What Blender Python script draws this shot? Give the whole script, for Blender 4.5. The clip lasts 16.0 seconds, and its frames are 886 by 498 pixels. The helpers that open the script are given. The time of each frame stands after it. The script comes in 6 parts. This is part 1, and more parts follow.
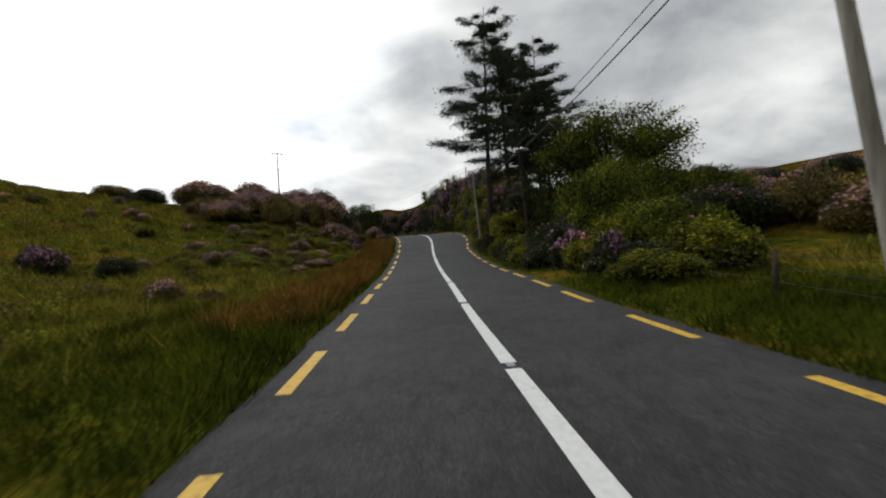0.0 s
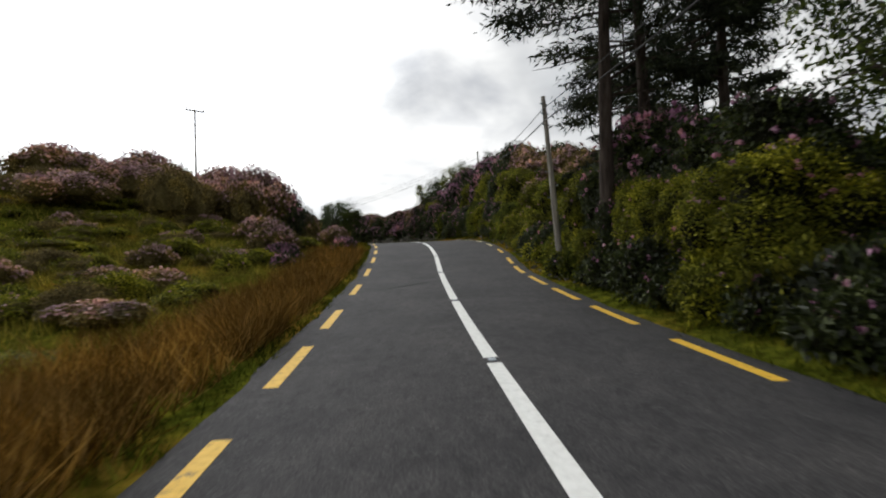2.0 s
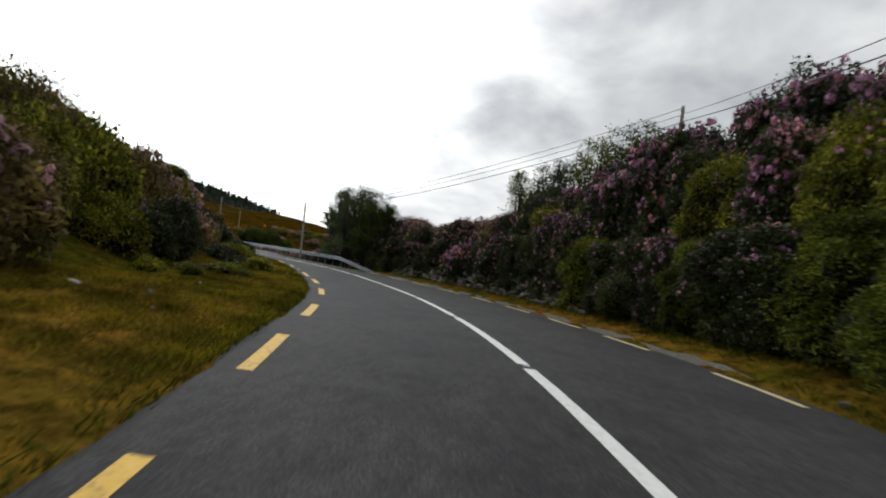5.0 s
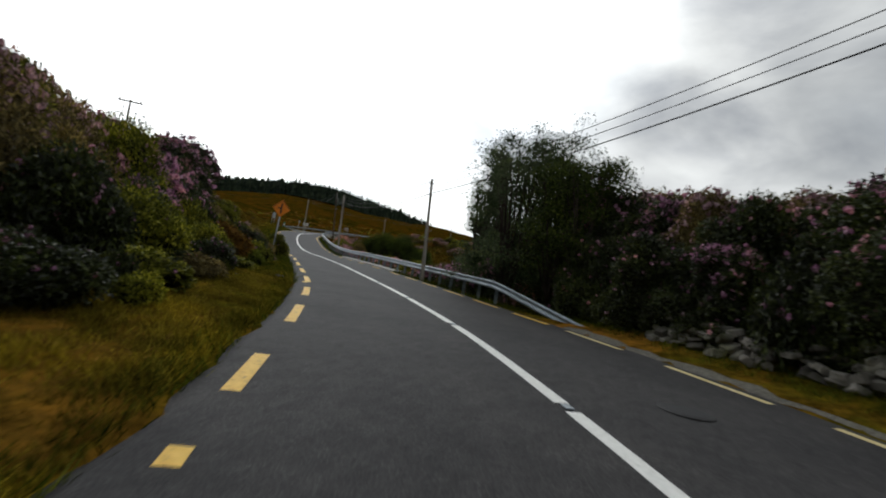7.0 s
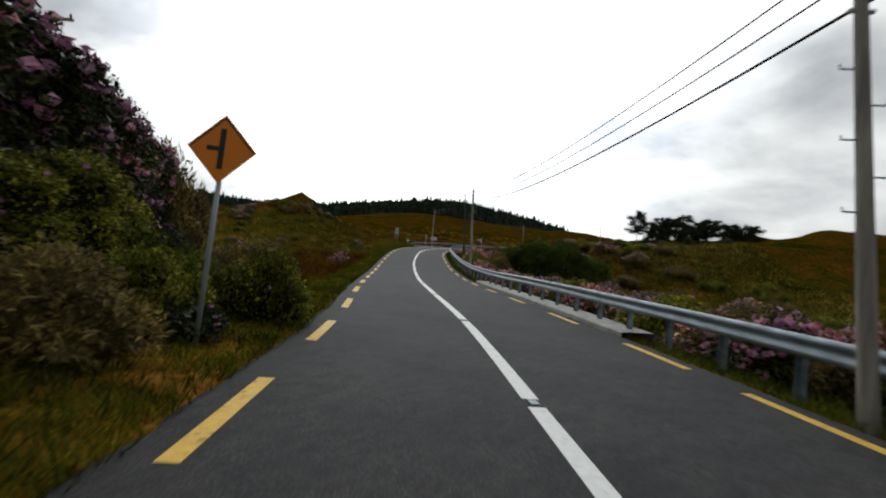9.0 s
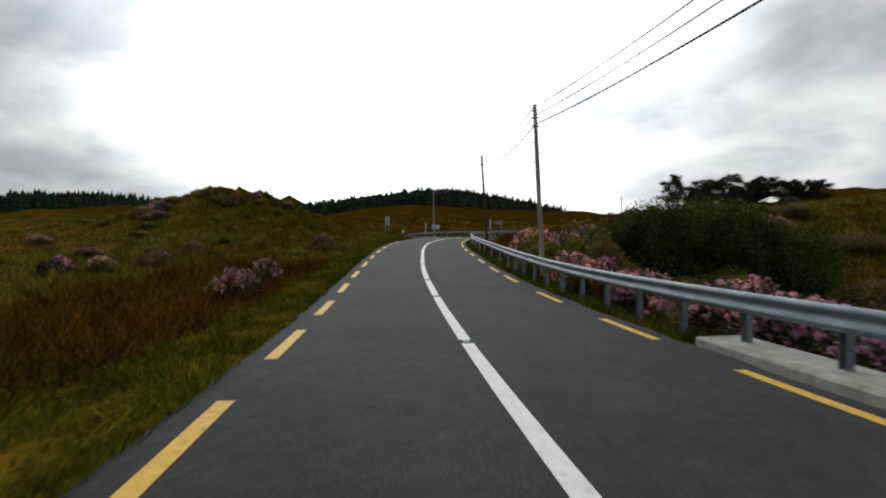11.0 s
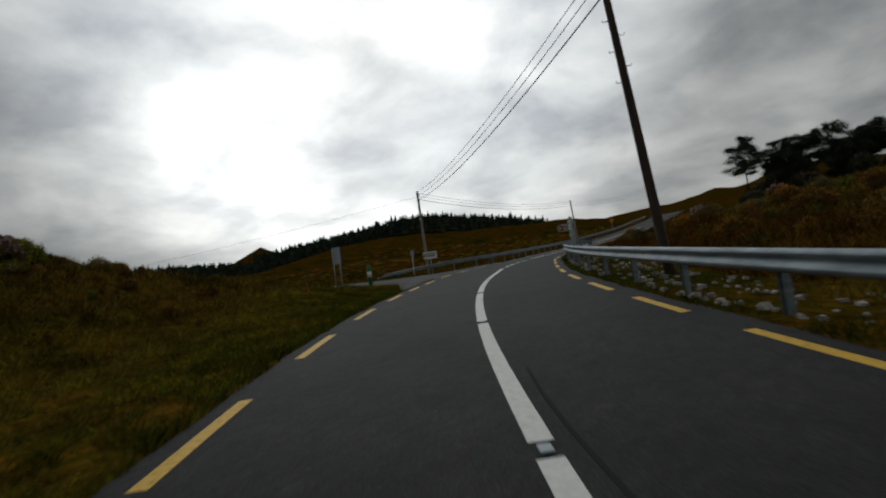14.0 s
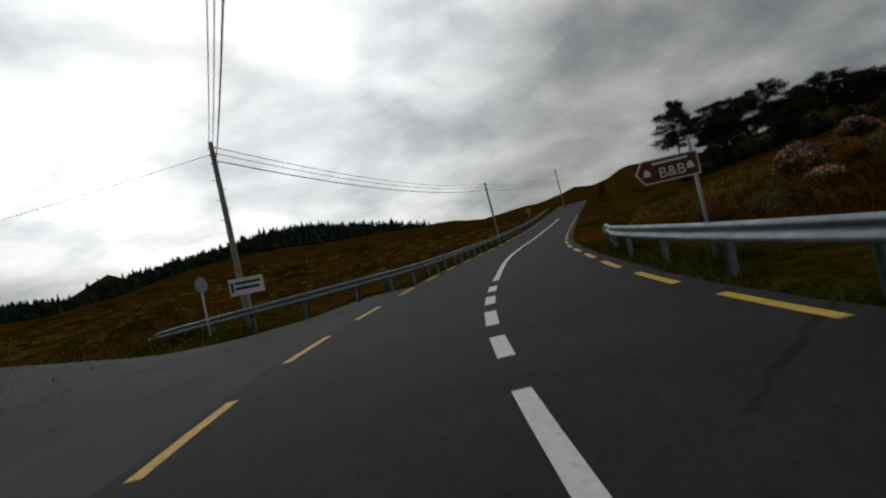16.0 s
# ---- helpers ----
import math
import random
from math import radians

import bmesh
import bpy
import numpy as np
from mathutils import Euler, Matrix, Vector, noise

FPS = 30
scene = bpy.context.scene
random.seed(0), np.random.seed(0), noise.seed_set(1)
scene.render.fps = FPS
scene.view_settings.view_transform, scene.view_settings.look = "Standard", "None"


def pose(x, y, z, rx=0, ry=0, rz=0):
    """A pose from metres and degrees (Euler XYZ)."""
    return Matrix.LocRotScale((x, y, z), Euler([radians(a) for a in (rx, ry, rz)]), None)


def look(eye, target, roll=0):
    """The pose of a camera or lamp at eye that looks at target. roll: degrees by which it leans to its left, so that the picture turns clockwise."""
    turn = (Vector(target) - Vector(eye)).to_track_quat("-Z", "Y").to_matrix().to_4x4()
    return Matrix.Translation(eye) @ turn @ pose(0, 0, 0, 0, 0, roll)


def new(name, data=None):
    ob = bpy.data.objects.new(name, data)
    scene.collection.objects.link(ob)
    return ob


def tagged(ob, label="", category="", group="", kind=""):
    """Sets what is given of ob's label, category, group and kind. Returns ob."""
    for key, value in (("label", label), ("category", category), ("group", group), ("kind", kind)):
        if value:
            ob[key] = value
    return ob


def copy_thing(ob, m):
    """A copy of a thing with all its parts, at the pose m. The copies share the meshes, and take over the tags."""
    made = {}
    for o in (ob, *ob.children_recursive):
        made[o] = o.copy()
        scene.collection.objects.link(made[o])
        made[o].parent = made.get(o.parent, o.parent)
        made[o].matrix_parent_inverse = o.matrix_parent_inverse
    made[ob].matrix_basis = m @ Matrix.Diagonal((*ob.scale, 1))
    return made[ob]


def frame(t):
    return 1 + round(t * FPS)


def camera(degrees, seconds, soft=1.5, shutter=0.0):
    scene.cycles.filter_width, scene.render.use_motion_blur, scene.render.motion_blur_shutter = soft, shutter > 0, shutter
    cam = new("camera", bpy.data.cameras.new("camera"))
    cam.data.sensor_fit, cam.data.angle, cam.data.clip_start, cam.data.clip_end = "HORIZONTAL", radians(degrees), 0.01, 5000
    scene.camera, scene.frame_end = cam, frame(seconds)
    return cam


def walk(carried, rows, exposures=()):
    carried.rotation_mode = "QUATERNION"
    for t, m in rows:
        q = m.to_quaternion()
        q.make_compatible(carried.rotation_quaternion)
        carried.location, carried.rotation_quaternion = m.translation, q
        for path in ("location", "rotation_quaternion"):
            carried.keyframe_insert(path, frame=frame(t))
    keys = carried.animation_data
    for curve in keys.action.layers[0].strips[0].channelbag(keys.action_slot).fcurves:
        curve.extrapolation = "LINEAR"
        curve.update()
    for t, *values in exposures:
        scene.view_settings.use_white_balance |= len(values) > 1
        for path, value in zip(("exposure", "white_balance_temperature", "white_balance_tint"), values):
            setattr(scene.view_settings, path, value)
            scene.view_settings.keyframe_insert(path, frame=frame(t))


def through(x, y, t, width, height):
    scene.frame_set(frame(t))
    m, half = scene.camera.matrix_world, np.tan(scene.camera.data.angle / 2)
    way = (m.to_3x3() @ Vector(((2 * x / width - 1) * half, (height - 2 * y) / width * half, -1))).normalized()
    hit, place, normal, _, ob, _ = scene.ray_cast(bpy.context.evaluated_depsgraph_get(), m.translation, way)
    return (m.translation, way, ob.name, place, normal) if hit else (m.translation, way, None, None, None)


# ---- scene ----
cam = camera(84.0, 16.0, soft=2.0, shutter=0.16)
PATH = [
    (0, (-0.006, -0.004, 0.278), (-0.239, 9.993, 0.324), -3.3),
    (0.5, (-0.464, 5.737, 0.408), (-0.635, 15.735, 0.442), -1.1),
    (1, (-0.897, 11.164, 0.552), (-1.024, 21.163, 0.681), -0.8),
    (1.5, (-1.209, 16.69, 0.642), (-1.329, 26.689, 0.705), -1.2),
    (2, (-1.567, 22.206, 0.801), (-1.632, 32.203, 1.063), -1.9),
    (2.5, (-2.001, 27.545, 0.958), (-2.032, 37.534, 1.426), -1.9),
    (3, (-2.358, 33.02, 1.295), (-2.244, 42.995, 1.99), -1.5),
    (3.2, (-2.51, 35.184, 1.434), (-2.398, 45.151, 2.229), -1.1),
    (3.7, (-2.99, 40.814, 1.9), (-3.076, 50.768, 2.858), 2.4),
    (4.2, (-3.558, 46.66, 2.58), (-3.954, 56.598, 3.625), 5.5),
    (4.75, (-4.495, 53.261, 3.28), (-5.463, 63.179, 4.117), 8.1),
    (5.3, (-5.842, 59.872, 3.928), (-7.405, 69.738, 4.408), 9.4),
    (5.5, (-6.388, 62.326, 3.979), (-8.319, 72.125, 4.479), 9.3),
    (6, (-8.03, 68.15, 4.158), (-10.864, 77.732, 4.551), 9.3),
    (6.5, (-10.23, 73.5, 4.323), (-13.72, 82.871, 4.683), 9.5),
    (7, (-12.75, 78.5, 4.483), (-16.84, 87.626, 4.835), 9.6),
    (7.5, (-15.48, 83.353, 4.704), (-20.206, 92.162, 4.953), 9.0),
    (8, (-18.3, 87.575, 4.751), (-23.643, 96.022, 5.045), 10.2),
    (8.5, (-21.513, 91.73, 4.87), (-27.461, 99.763, 5.184), 9.1),
    (8.7, (-22.819, 93.301, 4.92), (-28.969, 101.181, 5.182), 7.6),
    (9.2, (-26.366, 97.077, 4.924), (-32.871, 104.669, 5.1), 4.3),
    (9.75, (-30.571, 101.252, 5.003), (-37.154, 108.78, 5.036), -0.0),
    (10.3, (-34.923, 105.603, 5.079), (-41.37, 113.247, 5.025), -1.2),
    (10.8, (-38.851, 109.876, 5.154), (-45.173, 117.625, 5.129), -0.5),
    (11, (-40.534, 111.508, 5.138), (-46.826, 119.28, 5.178), 0.7),
    (11.5, (-44.598, 115.886, 5.159), (-51.031, 123.539, 5.373), 1.0),
    (12, (-48.608, 120.034, 5.331), (-55.048, 127.677, 5.652), 0.6),
    (12.5, (-52.745, 124.462, 5.606), (-59.2, 132.08, 6.142), -1.4),
    (13, (-56.784, 128.942, 5.959), (-63.147, 136.627, 6.638), -4.1),
    (13.5, (-60.746, 133.392, 6.383), (-66.87, 141.268, 7.067), -5.8),
    (14, (-64.676, 138.118, 6.827), (-70.605, 146.149, 7.416), -7.7),
    (14.5, (-68.287, 142.755, 7.164), (-73.811, 151.075, 7.687), -10.2),
    (15, (-71.714, 147.897, 7.541), (-76.705, 156.552, 7.973), -11.0),
    (15.5, (-74.746, 153.297, 7.85), (-79.346, 162.17, 8.176), -12.0),
    (16, (-77.54, 158.537, 8.175), (-81.413, 167.751, 8.498), -12.4),
]
walk(cam, [(t, look(eye, target, roll)) for t, eye, target, roll in PATH],
     [(0.0, -1.75, 6480, 8), (1.5, -1.5, 6520, 9), (3.0, -1.1, 6520, 9), (5.5, -1.65, 6400, 8), (8.0, -1.85, 6380, 7), (11.0, -1.85, 6400, 8), (12.0, -2.15, 6440, 7), (13.5, -2.9, 6480, 6), (15.0, -2.9, 6500, 7), (16.0, -2.9, 6500, 7)])

# ---- world and sun: an overcast day ----
world = bpy.data.worlds.new("overcast_sky")
scene.world = world
world.use_nodes = True
wn, wl = world.node_tree.nodes, world.node_tree.links
wn.clear()
w_out = wn.new("ShaderNodeOutputWorld")
w_bg = wn.new("ShaderNodeBackground")
w_sky = wn.new("ShaderNodeTexSky")
w_sky.sky_type = "NISHITA"
w_sky.sun_disc = False
SUN_AZ, SUN_EL = 43.0, 31.0      # degrees left of the y axis, and up
w_sky.sun_elevation, w_sky.sun_rotation = radians(SUN_EL), radians(-SUN_AZ)
SUN_WAY = Vector((-math.sin(radians(SUN_AZ)) * math.cos(radians(SUN_EL)), math.cos(radians(SUN_AZ)) * math.cos(radians(SUN_EL)), math.sin(radians(SUN_EL))))
w_co = wn.new("ShaderNodeTexCoord")


def w_math(kind, a, b, kind_of="ShaderNodeMath"):
    """One arithmetic node of the sky; numbers or sockets."""
    node = wn.new(kind_of)
    node.operation = kind
    for k, value in enumerate((a, b)):
        if hasattr(value, "is_output"):
            wl.new(value, node.inputs[k])
        else:
            node.inputs[k].default_value = value
    return node.outputs[0]


# a flat layer of cloud: the view's way met with a plane overhead, flattening towards the horizon
w_sep = wn.new("ShaderNodeSeparateXYZ")
wl.new(w_co.outputs["Generated"], w_sep.inputs[0])
w_deep = w_math("ADD", w_math("MAXIMUM", w_sep.outputs["Z"], 0.0), 0.3)
w_flat = wn.new("ShaderNodeCombineXYZ")
wl.new(w_math("DIVIDE", w_sep.outputs["X"], w_deep), w_flat.inputs["X"])
wl.new(w_math("DIVIDE", w_sep.outputs["Y"], w_deep), w_flat.inputs["Y"])


def w_cloud(scale, detail, rough, shift, lows):
    no = wn.new("ShaderNodeTexNoise")
    no.inputs["Scale"].default_value, no.inputs["Detail"].default_value, no.inputs["Roughness"].default_value = scale, detail, rough
    no.inputs["Distortion"].default_value = 0.25
    wl.new(w_math("ADD", w_flat.outputs["Vector"], shift, "ShaderNodeVectorMath"), no.inputs["Vector"])
    r = wn.new("ShaderNodeValToRGB")
    e = r.color_ramp.elements
    e[0].position, e[0].color = lows[0]
    e[1].position, e[1].color = lows[-1]
    for at, colour in lows[1:-1]:
        e.new(at).color = colour
    wl.new(no.outputs["Fac"], r.inputs["Fac"])
    return r.outputs["Color"]


w_big = w_cloud(1.15, 5.0, 0.5, (3.1, 1.7, 0.0), [(0.36, (0.66, 0.68, 0.71, 1)), (0.47, (0.88, 0.89, 0.9, 1)), (0.62, (1.35, 1.35, 1.34, 1))])
w_small = w_cloud(2.6, 8.0, 0.55, (0.4, 5.2, 0.0), [(0.34, (0.72, 0.73, 0.76, 1)), (0.5, (1.0, 1.0, 1.0, 1)), (0.64, (1.2, 1.2, 1.19, 1))])
w_layer = w_math("MULTIPLY", w_big, w_small, "ShaderNodeVectorMath")
w_sc = w_math("MULTIPLY", w_sky.outputs["Color"], (0.12, 0.12, 0.12), "ShaderNodeVectorMath")
w_dim = wn.new("ShaderNodeMix")
w_dim.data_type = "RGBA"
w_dim.inputs["Factor"].default_value = 0.94
wl.new(w_sc, w_dim.inputs["A"])
wl.new(w_layer, w_dim.inputs["B"])
# the cloud is thinnest and brightest before the sun
w_dot = wn.new("ShaderNodeVectorMath")
w_dot.operation = "DOT_PRODUCT"
w_dot.inputs[1].default_value = SUN_WAY
wl.new(w_co.outputs["Generated"], w_dot.inputs[0])


def w_lobe(lo, hi, least, most):
    node = wn.new("ShaderNodeMapRange")
    node.interpolation_type = "SMOOTHSTEP"
    for key, value in (("From Min", lo), ("From Max", hi), ("To Min", least), ("To Max", most)):
        node.inputs[key].default_value = value
    wl.new(w_dot.outputs["Value"], node.inputs["Value"])
    return node.outputs["Result"]


w_glow = w_math("MULTIPLY", w_lobe(-0.4, 0.6, 1.7, 2.1), w_lobe(0.77, 0.985, 1.0, 4.0))
w_mul = wn.new("ShaderNodeVectorMath")
w_mul.operation = "SCALE"
wl.new(w_dim.outputs["Result"], w_mul.inputs[0])
wl.new(w_glow, w_mul.inputs["Scale"])
wl.new(w_mul.outputs["Vector"], w_bg.inputs["Color"])
w_bg.inputs["Strength"].default_value = 1.0
wl.new(w_bg.outputs["Background"], w_out.inputs["Surface"])
sun_data = bpy.data.lights.new("sun", "SUN")
sun_data.energy, sun_data.angle, sun_data.color = 0.5, radians(25), (1.0, 0.96, 0.9)
sun = new("sun", sun_data)
sun.matrix_world = look((0, 0, 80), Vector((0, 0, 80)) - SUN_WAY * 50)


# ---- materials ----
def material(name, base, rough=0.8, metal=0.0, spec=0.3):
    m = bpy.data.materials.new(name)
    m.use_nodes = True
    b = m.node_tree.nodes["Principled BSDF"]
    b.inputs["Base Color"].default_value = (*base, 1)
    b.inputs["Roughness"].default_value = rough
    b.inputs["Metallic"].default_value = metal
    b.inputs["Specular IOR Level"].default_value = spec
    return m


def add_noise(m, scale, colours, positions, detail=6.0, rough=0.6, stretch=(1, 1, 1)):
    """Base colour from a noise in metres; returns the output socket of its colour ramp."""
    n, l = m.node_tree.nodes, m.node_tree.links
    g = n.new("ShaderNodeNewGeometry")
    mp = n.new("ShaderNodeMapping")
    mp.inputs["Scale"].default_value = stretch
    t = n.new("ShaderNodeTexNoise")
    t.inputs["Scale"].default_value, t.inputs["Detail"].default_value, t.inputs["Roughness"].default_value = scale, detail, rough
    r = n.new("ShaderNodeValToRGB")
    els = r.color_ramp.elements
    els[0].position, els[0].color = positions[0], (*colours[0], 1)
    els[1].position, els[1].color = positions[-1], (*colours[-1], 1)
    for p, c in list(zip(positions, colours))[1:-1]:
        els.new(p).color = (*c, 1)
    l.new(g.outputs["Position"], mp.inputs["Vector"])
    l.new(mp.outputs["Vector"], t.inputs["Vector"])
    l.new(t.outputs["Fac"], r.inputs["Fac"])
    return r.outputs["Color"]


def mix(m, a, b, factor, blend="MIX"):
    n, l = m.node_tree.nodes, m.node_tree.links
    x = n.new("ShaderNodeMix")
    x.data_type, x.blend_type = "RGBA", blend
    for value, key in ((a, "A"), (b, "B"), (factor, "Factor")):
        if hasattr(value, "is_output"):
            l.new(value, x.inputs[key])
        else:
            x.inputs[key].default_value = value
    return x.outputs["Result"]


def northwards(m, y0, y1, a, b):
    """A tint that changes slowly from south to north, from colour a to colour b."""
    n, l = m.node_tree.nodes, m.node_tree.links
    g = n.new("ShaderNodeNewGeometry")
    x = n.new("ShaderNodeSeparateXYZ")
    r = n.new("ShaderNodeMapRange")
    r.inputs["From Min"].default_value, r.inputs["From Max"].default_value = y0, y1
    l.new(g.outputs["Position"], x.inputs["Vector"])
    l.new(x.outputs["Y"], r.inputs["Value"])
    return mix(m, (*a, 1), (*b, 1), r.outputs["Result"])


def north_tint(m, stops):
    """A tint that changes from south to north, for what grows there and how bright it looks: pairs of metres north and
    colour.
    """
    n, l = m.node_tree.nodes, m.node_tree.links
    g = n.new("ShaderNodeNewGeometry")
    x = n.new("ShaderNodeSeparateXYZ")
    r = n.new("ShaderNodeMapRange")
    r.inputs["From Min"].default_value, r.inputs["From Max"].default_value = 0.0, 250.0
    c = n.new("ShaderNodeValToRGB")
    e = c.color_ramp.elements
    e[0].position, e[0].color = stops[0][0] / 250, (*stops[0][1], 1)
    e[1].position, e[1].color = stops[-1][0] / 250, (*stops[-1][1], 1)
    for y, colour in stops[1:-1]:
        e.new(y / 250).color = (*colour, 1)
    l.new(g.outputs["Position"], x.inputs["Vector"])
    l.new(x.outputs["Y"], r.inputs["Value"])
    l.new(r.outputs["Result"], c.inputs["Fac"])
    return c.outputs["Color"]


def paint(m, socket):
    m.node_tree.links.new(socket, m.node_tree.nodes["Principled BSDF"].inputs["Base Color"])


def bump(m, scale, strength, distance=0.02, detail=4.0):
    n, l = m.node_tree.nodes, m.node_tree.links
    g = n.new("ShaderNodeNewGeometry")
    t = n.new("ShaderNodeTexNoise")
    t.inputs["Scale"].default_value, t.inputs["Detail"].default_value = scale, detail
    b = n.new("ShaderNodeBump")
    b.inputs["Strength"].default_value, b.inputs["Distance"].default_value = strength, distance
    l.new(g.outputs["Position"], t.inputs["Vector"])
    l.new(t.outputs["Fac"], b.inputs["Height"])
    l.new(b.outputs["Normal"], n["Principled BSDF"].inputs["Normal"])


def leaf_material(name, dark, mid, light, rough=0.6, spec=0.1, through=0.36, drift=0.8):
    """Leaves: colour by leaf, drifting over metres, with some light passing through."""
    m = material(name, mid, rough, 0, spec)
    n, l = m.node_tree.nodes, m.node_tree.links
    g = n.new("ShaderNodeNewGeometry")
    r = n.new("ShaderNodeValToRGB")
    e = r.color_ramp.elements
    e[0].position, e[0].color = 0.0, (*dark, 1)
    e[1].position, e[1].color = 1.0, (*light, 1)
    e.new(0.62).color = (*mid, 1)
    l.new(g.outputs["Random Per Island"], r.inputs["Fac"])
    big = add_noise(m, drift, [(0.42, 0.4, 0.38), (1, 1, 1), (1.75, 1.62, 1.1)], [0.35, 0.5, 0.65], 5)
    col = mix(m, r.outputs["Color"], big, 1.0, "MULTIPLY")
    paint(m, col)
    tr = n.new("ShaderNodeBsdfTranslucent")
    l.new(col, tr.inputs["Color"])
    ms = n.new("ShaderNodeMixShader")
    ms.inputs["Fac"].default_value = through
    l.new(n["Principled BSDF"].outputs["BSDF"], ms.inputs[1])
    l.new(tr.outputs["BSDF"], ms.inputs[2])
    l.new(ms.outputs["Shader"], n["Material Output"].inputs["Surface"])
    return m


M = {}
M["asphalt"] = material("asphalt", (0.045, 0.045, 0.047), 0.82, 0, 0.22)
a_fine = add_noise(M["asphalt"], 55, [(0.014, 0.014, 0.015), (0.036, 0.0355, 0.037), (0.085, 0.083, 0.082)], [0.3, 0.52, 0.75], 3)
a_big = add_noise(M["asphalt"], 0.55, [(0.66, 0.66, 0.68), (1, 1, 1), (1.3, 1.28, 1.24)], [0.32, 0.5, 0.68], 9, 0.68)
a_mid = add_noise(M["asphalt"], 5.0, [(0.74, 0.74, 0.74), (1, 1, 1), (1.28, 1.26, 1.24)], [0.34, 0.5, 0.68], 5, 0.7, stretch=(1.4, 0.6, 1))
a_fine = mix(M["asphalt"], a_fine, a_mid, 1.0, "MULTIPLY")
# dimmer look to the north put into the asphalt colour, halved by y 160
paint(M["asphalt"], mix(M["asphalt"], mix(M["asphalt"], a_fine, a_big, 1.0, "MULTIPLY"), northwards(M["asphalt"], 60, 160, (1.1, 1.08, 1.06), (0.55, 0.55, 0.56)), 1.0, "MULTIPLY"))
bump(M["asphalt"], 140, 0.5, 0.004)
M["old_asphalt"] = material("old_asphalt", (0.07, 0.07, 0.068), 0.85, 0, 0.25)
o_fine = add_noise(M["old_asphalt"], 70, [(0.02, 0.02, 0.02), (0.045, 0.0445, 0.044), (0.1, 0.098, 0.094)], [0.3, 0.52, 0.75], 3)
o_big = add_noise(M["old_asphalt"], 0.4, [(0.65, 0.65, 0.66), (1, 1, 1), (1.3, 1.28, 1.22)], [0.32, 0.5, 0.68], 6)
paint(M["old_asphalt"], mix(M["old_asphalt"], o_fine, o_big, 1.0, "MULTIPLY"))
M["white_paint"] = material("white_road_paint", (0.62, 0.62, 0.58), 0.6)
paint(M["white_paint"], add_noise(M["white_paint"], 14, [(0.32, 0.32, 0.3), (0.68, 0.68, 0.65), (0.8, 0.8, 0.77)], [0.22, 0.36, 0.6], 8))
M["yellow_paint"] = material("yellow_road_paint", (0.62, 0.4, 0.05), 0.6)
paint(M["yellow_paint"], add_noise(M["yellow_paint"], 12, [(0.2, 0.14, 0.05), (0.66, 0.39, 0.035), (0.76, 0.48, 0.06)], [0.3, 0.42, 0.62], 8))
M["ground"] = material("moor_ground", (0.07, 0.07, 0.03), 1.0, 0, 0.0)
g_a = add_noise(M["ground"], 0.16, [(0.016, 0.022, 0.004), (0.048, 0.05, 0.008), (0.085, 0.057, 0.012), (0.13, 0.075, 0.02)], [0.34, 0.47, 0.56, 0.68], 9, 0.68)
g_b = add_noise(M["ground"], 2.5, [(0.3, 0.3, 0.3), (1, 1, 1), (1.9, 1.7, 1.3)], [0.34, 0.5, 0.68], 9, 0.7)
# tint by y: plant colour, with brighter and dimmer stretches put into it
paint(M["ground"], mix(M["ground"], mix(M["ground"], g_a, g_b, 1.0, "MULTIPLY"), north_tint(M["ground"], [(40, (1.65, 1.75, 1.3)), (78, (1.1, 0.95, 0.65)), (108, (1.8, 1.45, 0.95)), (138, (1.2, 1.0, 0.65)), (160, (0.72, 0.62, 0.4)), (200, (0.74, 0.52, 0.27))]), 1.0, "MULTIPLY"))
bump(M["ground"], 3.0, 1.0, 0.25, 8)
M["galvanised"] = material("galvanised_steel", (0.42, 0.47, 0.5), 0.5, 0.45, 0.4)
paint(M["galvanised"], add_noise(M["galvanised"], 1.8, [(0.12, 0.15, 0.165), (0.2, 0.24, 0.265), (0.29, 0.34, 0.37)], [0.3, 0.5, 0.7], 8, stretch=(1, 1, 4)))
M["concrete"] = material("concrete", (0.35, 0.34, 0.31), 0.9)
paint(M["concrete"], add_noise(M["concrete"], 3, [(0.22, 0.21, 0.18), (0.36, 0.35, 0.32), (0.45, 0.44, 0.4)], [0.3, 0.5, 0.7], 8))
bump(M["concrete"], 30, 0.4, 0.01)
M["pole_wood"] = material("weathered_pole_wood", (0.17, 0.15, 0.12), 0.85)
paint(M["pole_wood"], add_noise(M["pole_wood"], 9, [(0.14, 0.125, 0.105), (0.26, 0.235, 0.2), (0.4, 0.37, 0.33)], [0.3, 0.5, 0.72], 8, stretch=(1, 1, 0.08)))
bump(M["pole_wood"], 40, 0.4, 0.01)
M["tarred_wood"] = material("tarred_pole_wood", (0.05, 0.035, 0.025), 0.8)
paint(M["tarred_wood"], add_noise(M["tarred_wood"], 9, [(0.025, 0.018, 0.013), (0.05, 0.035, 0.026), (0.09, 0.065, 0.05)], [0.3, 0.5, 0.72], 8, stretch=(1, 1, 0.08)))
M["bark"] = material("bark", (0.07, 0.055, 0.045), 0.95, 0, 0.1)
paint(M["bark"], add_noise(M["bark"], 8, [(0.018, 0.014, 0.012), (0.045, 0.034, 0.028), (0.09, 0.072, 0.06)], [0.3, 0.5, 0.72], 8, stretch=(1, 1, 0.2)))
bump(M["bark"], 14, 0.8, 0.03)
M["wire"] = material("black_cable", (0.025, 0.025, 0.025), 0.6)
M["insulator"] = material("insulator_porcelain", (0.3, 0.2, 0.15), 0.3)
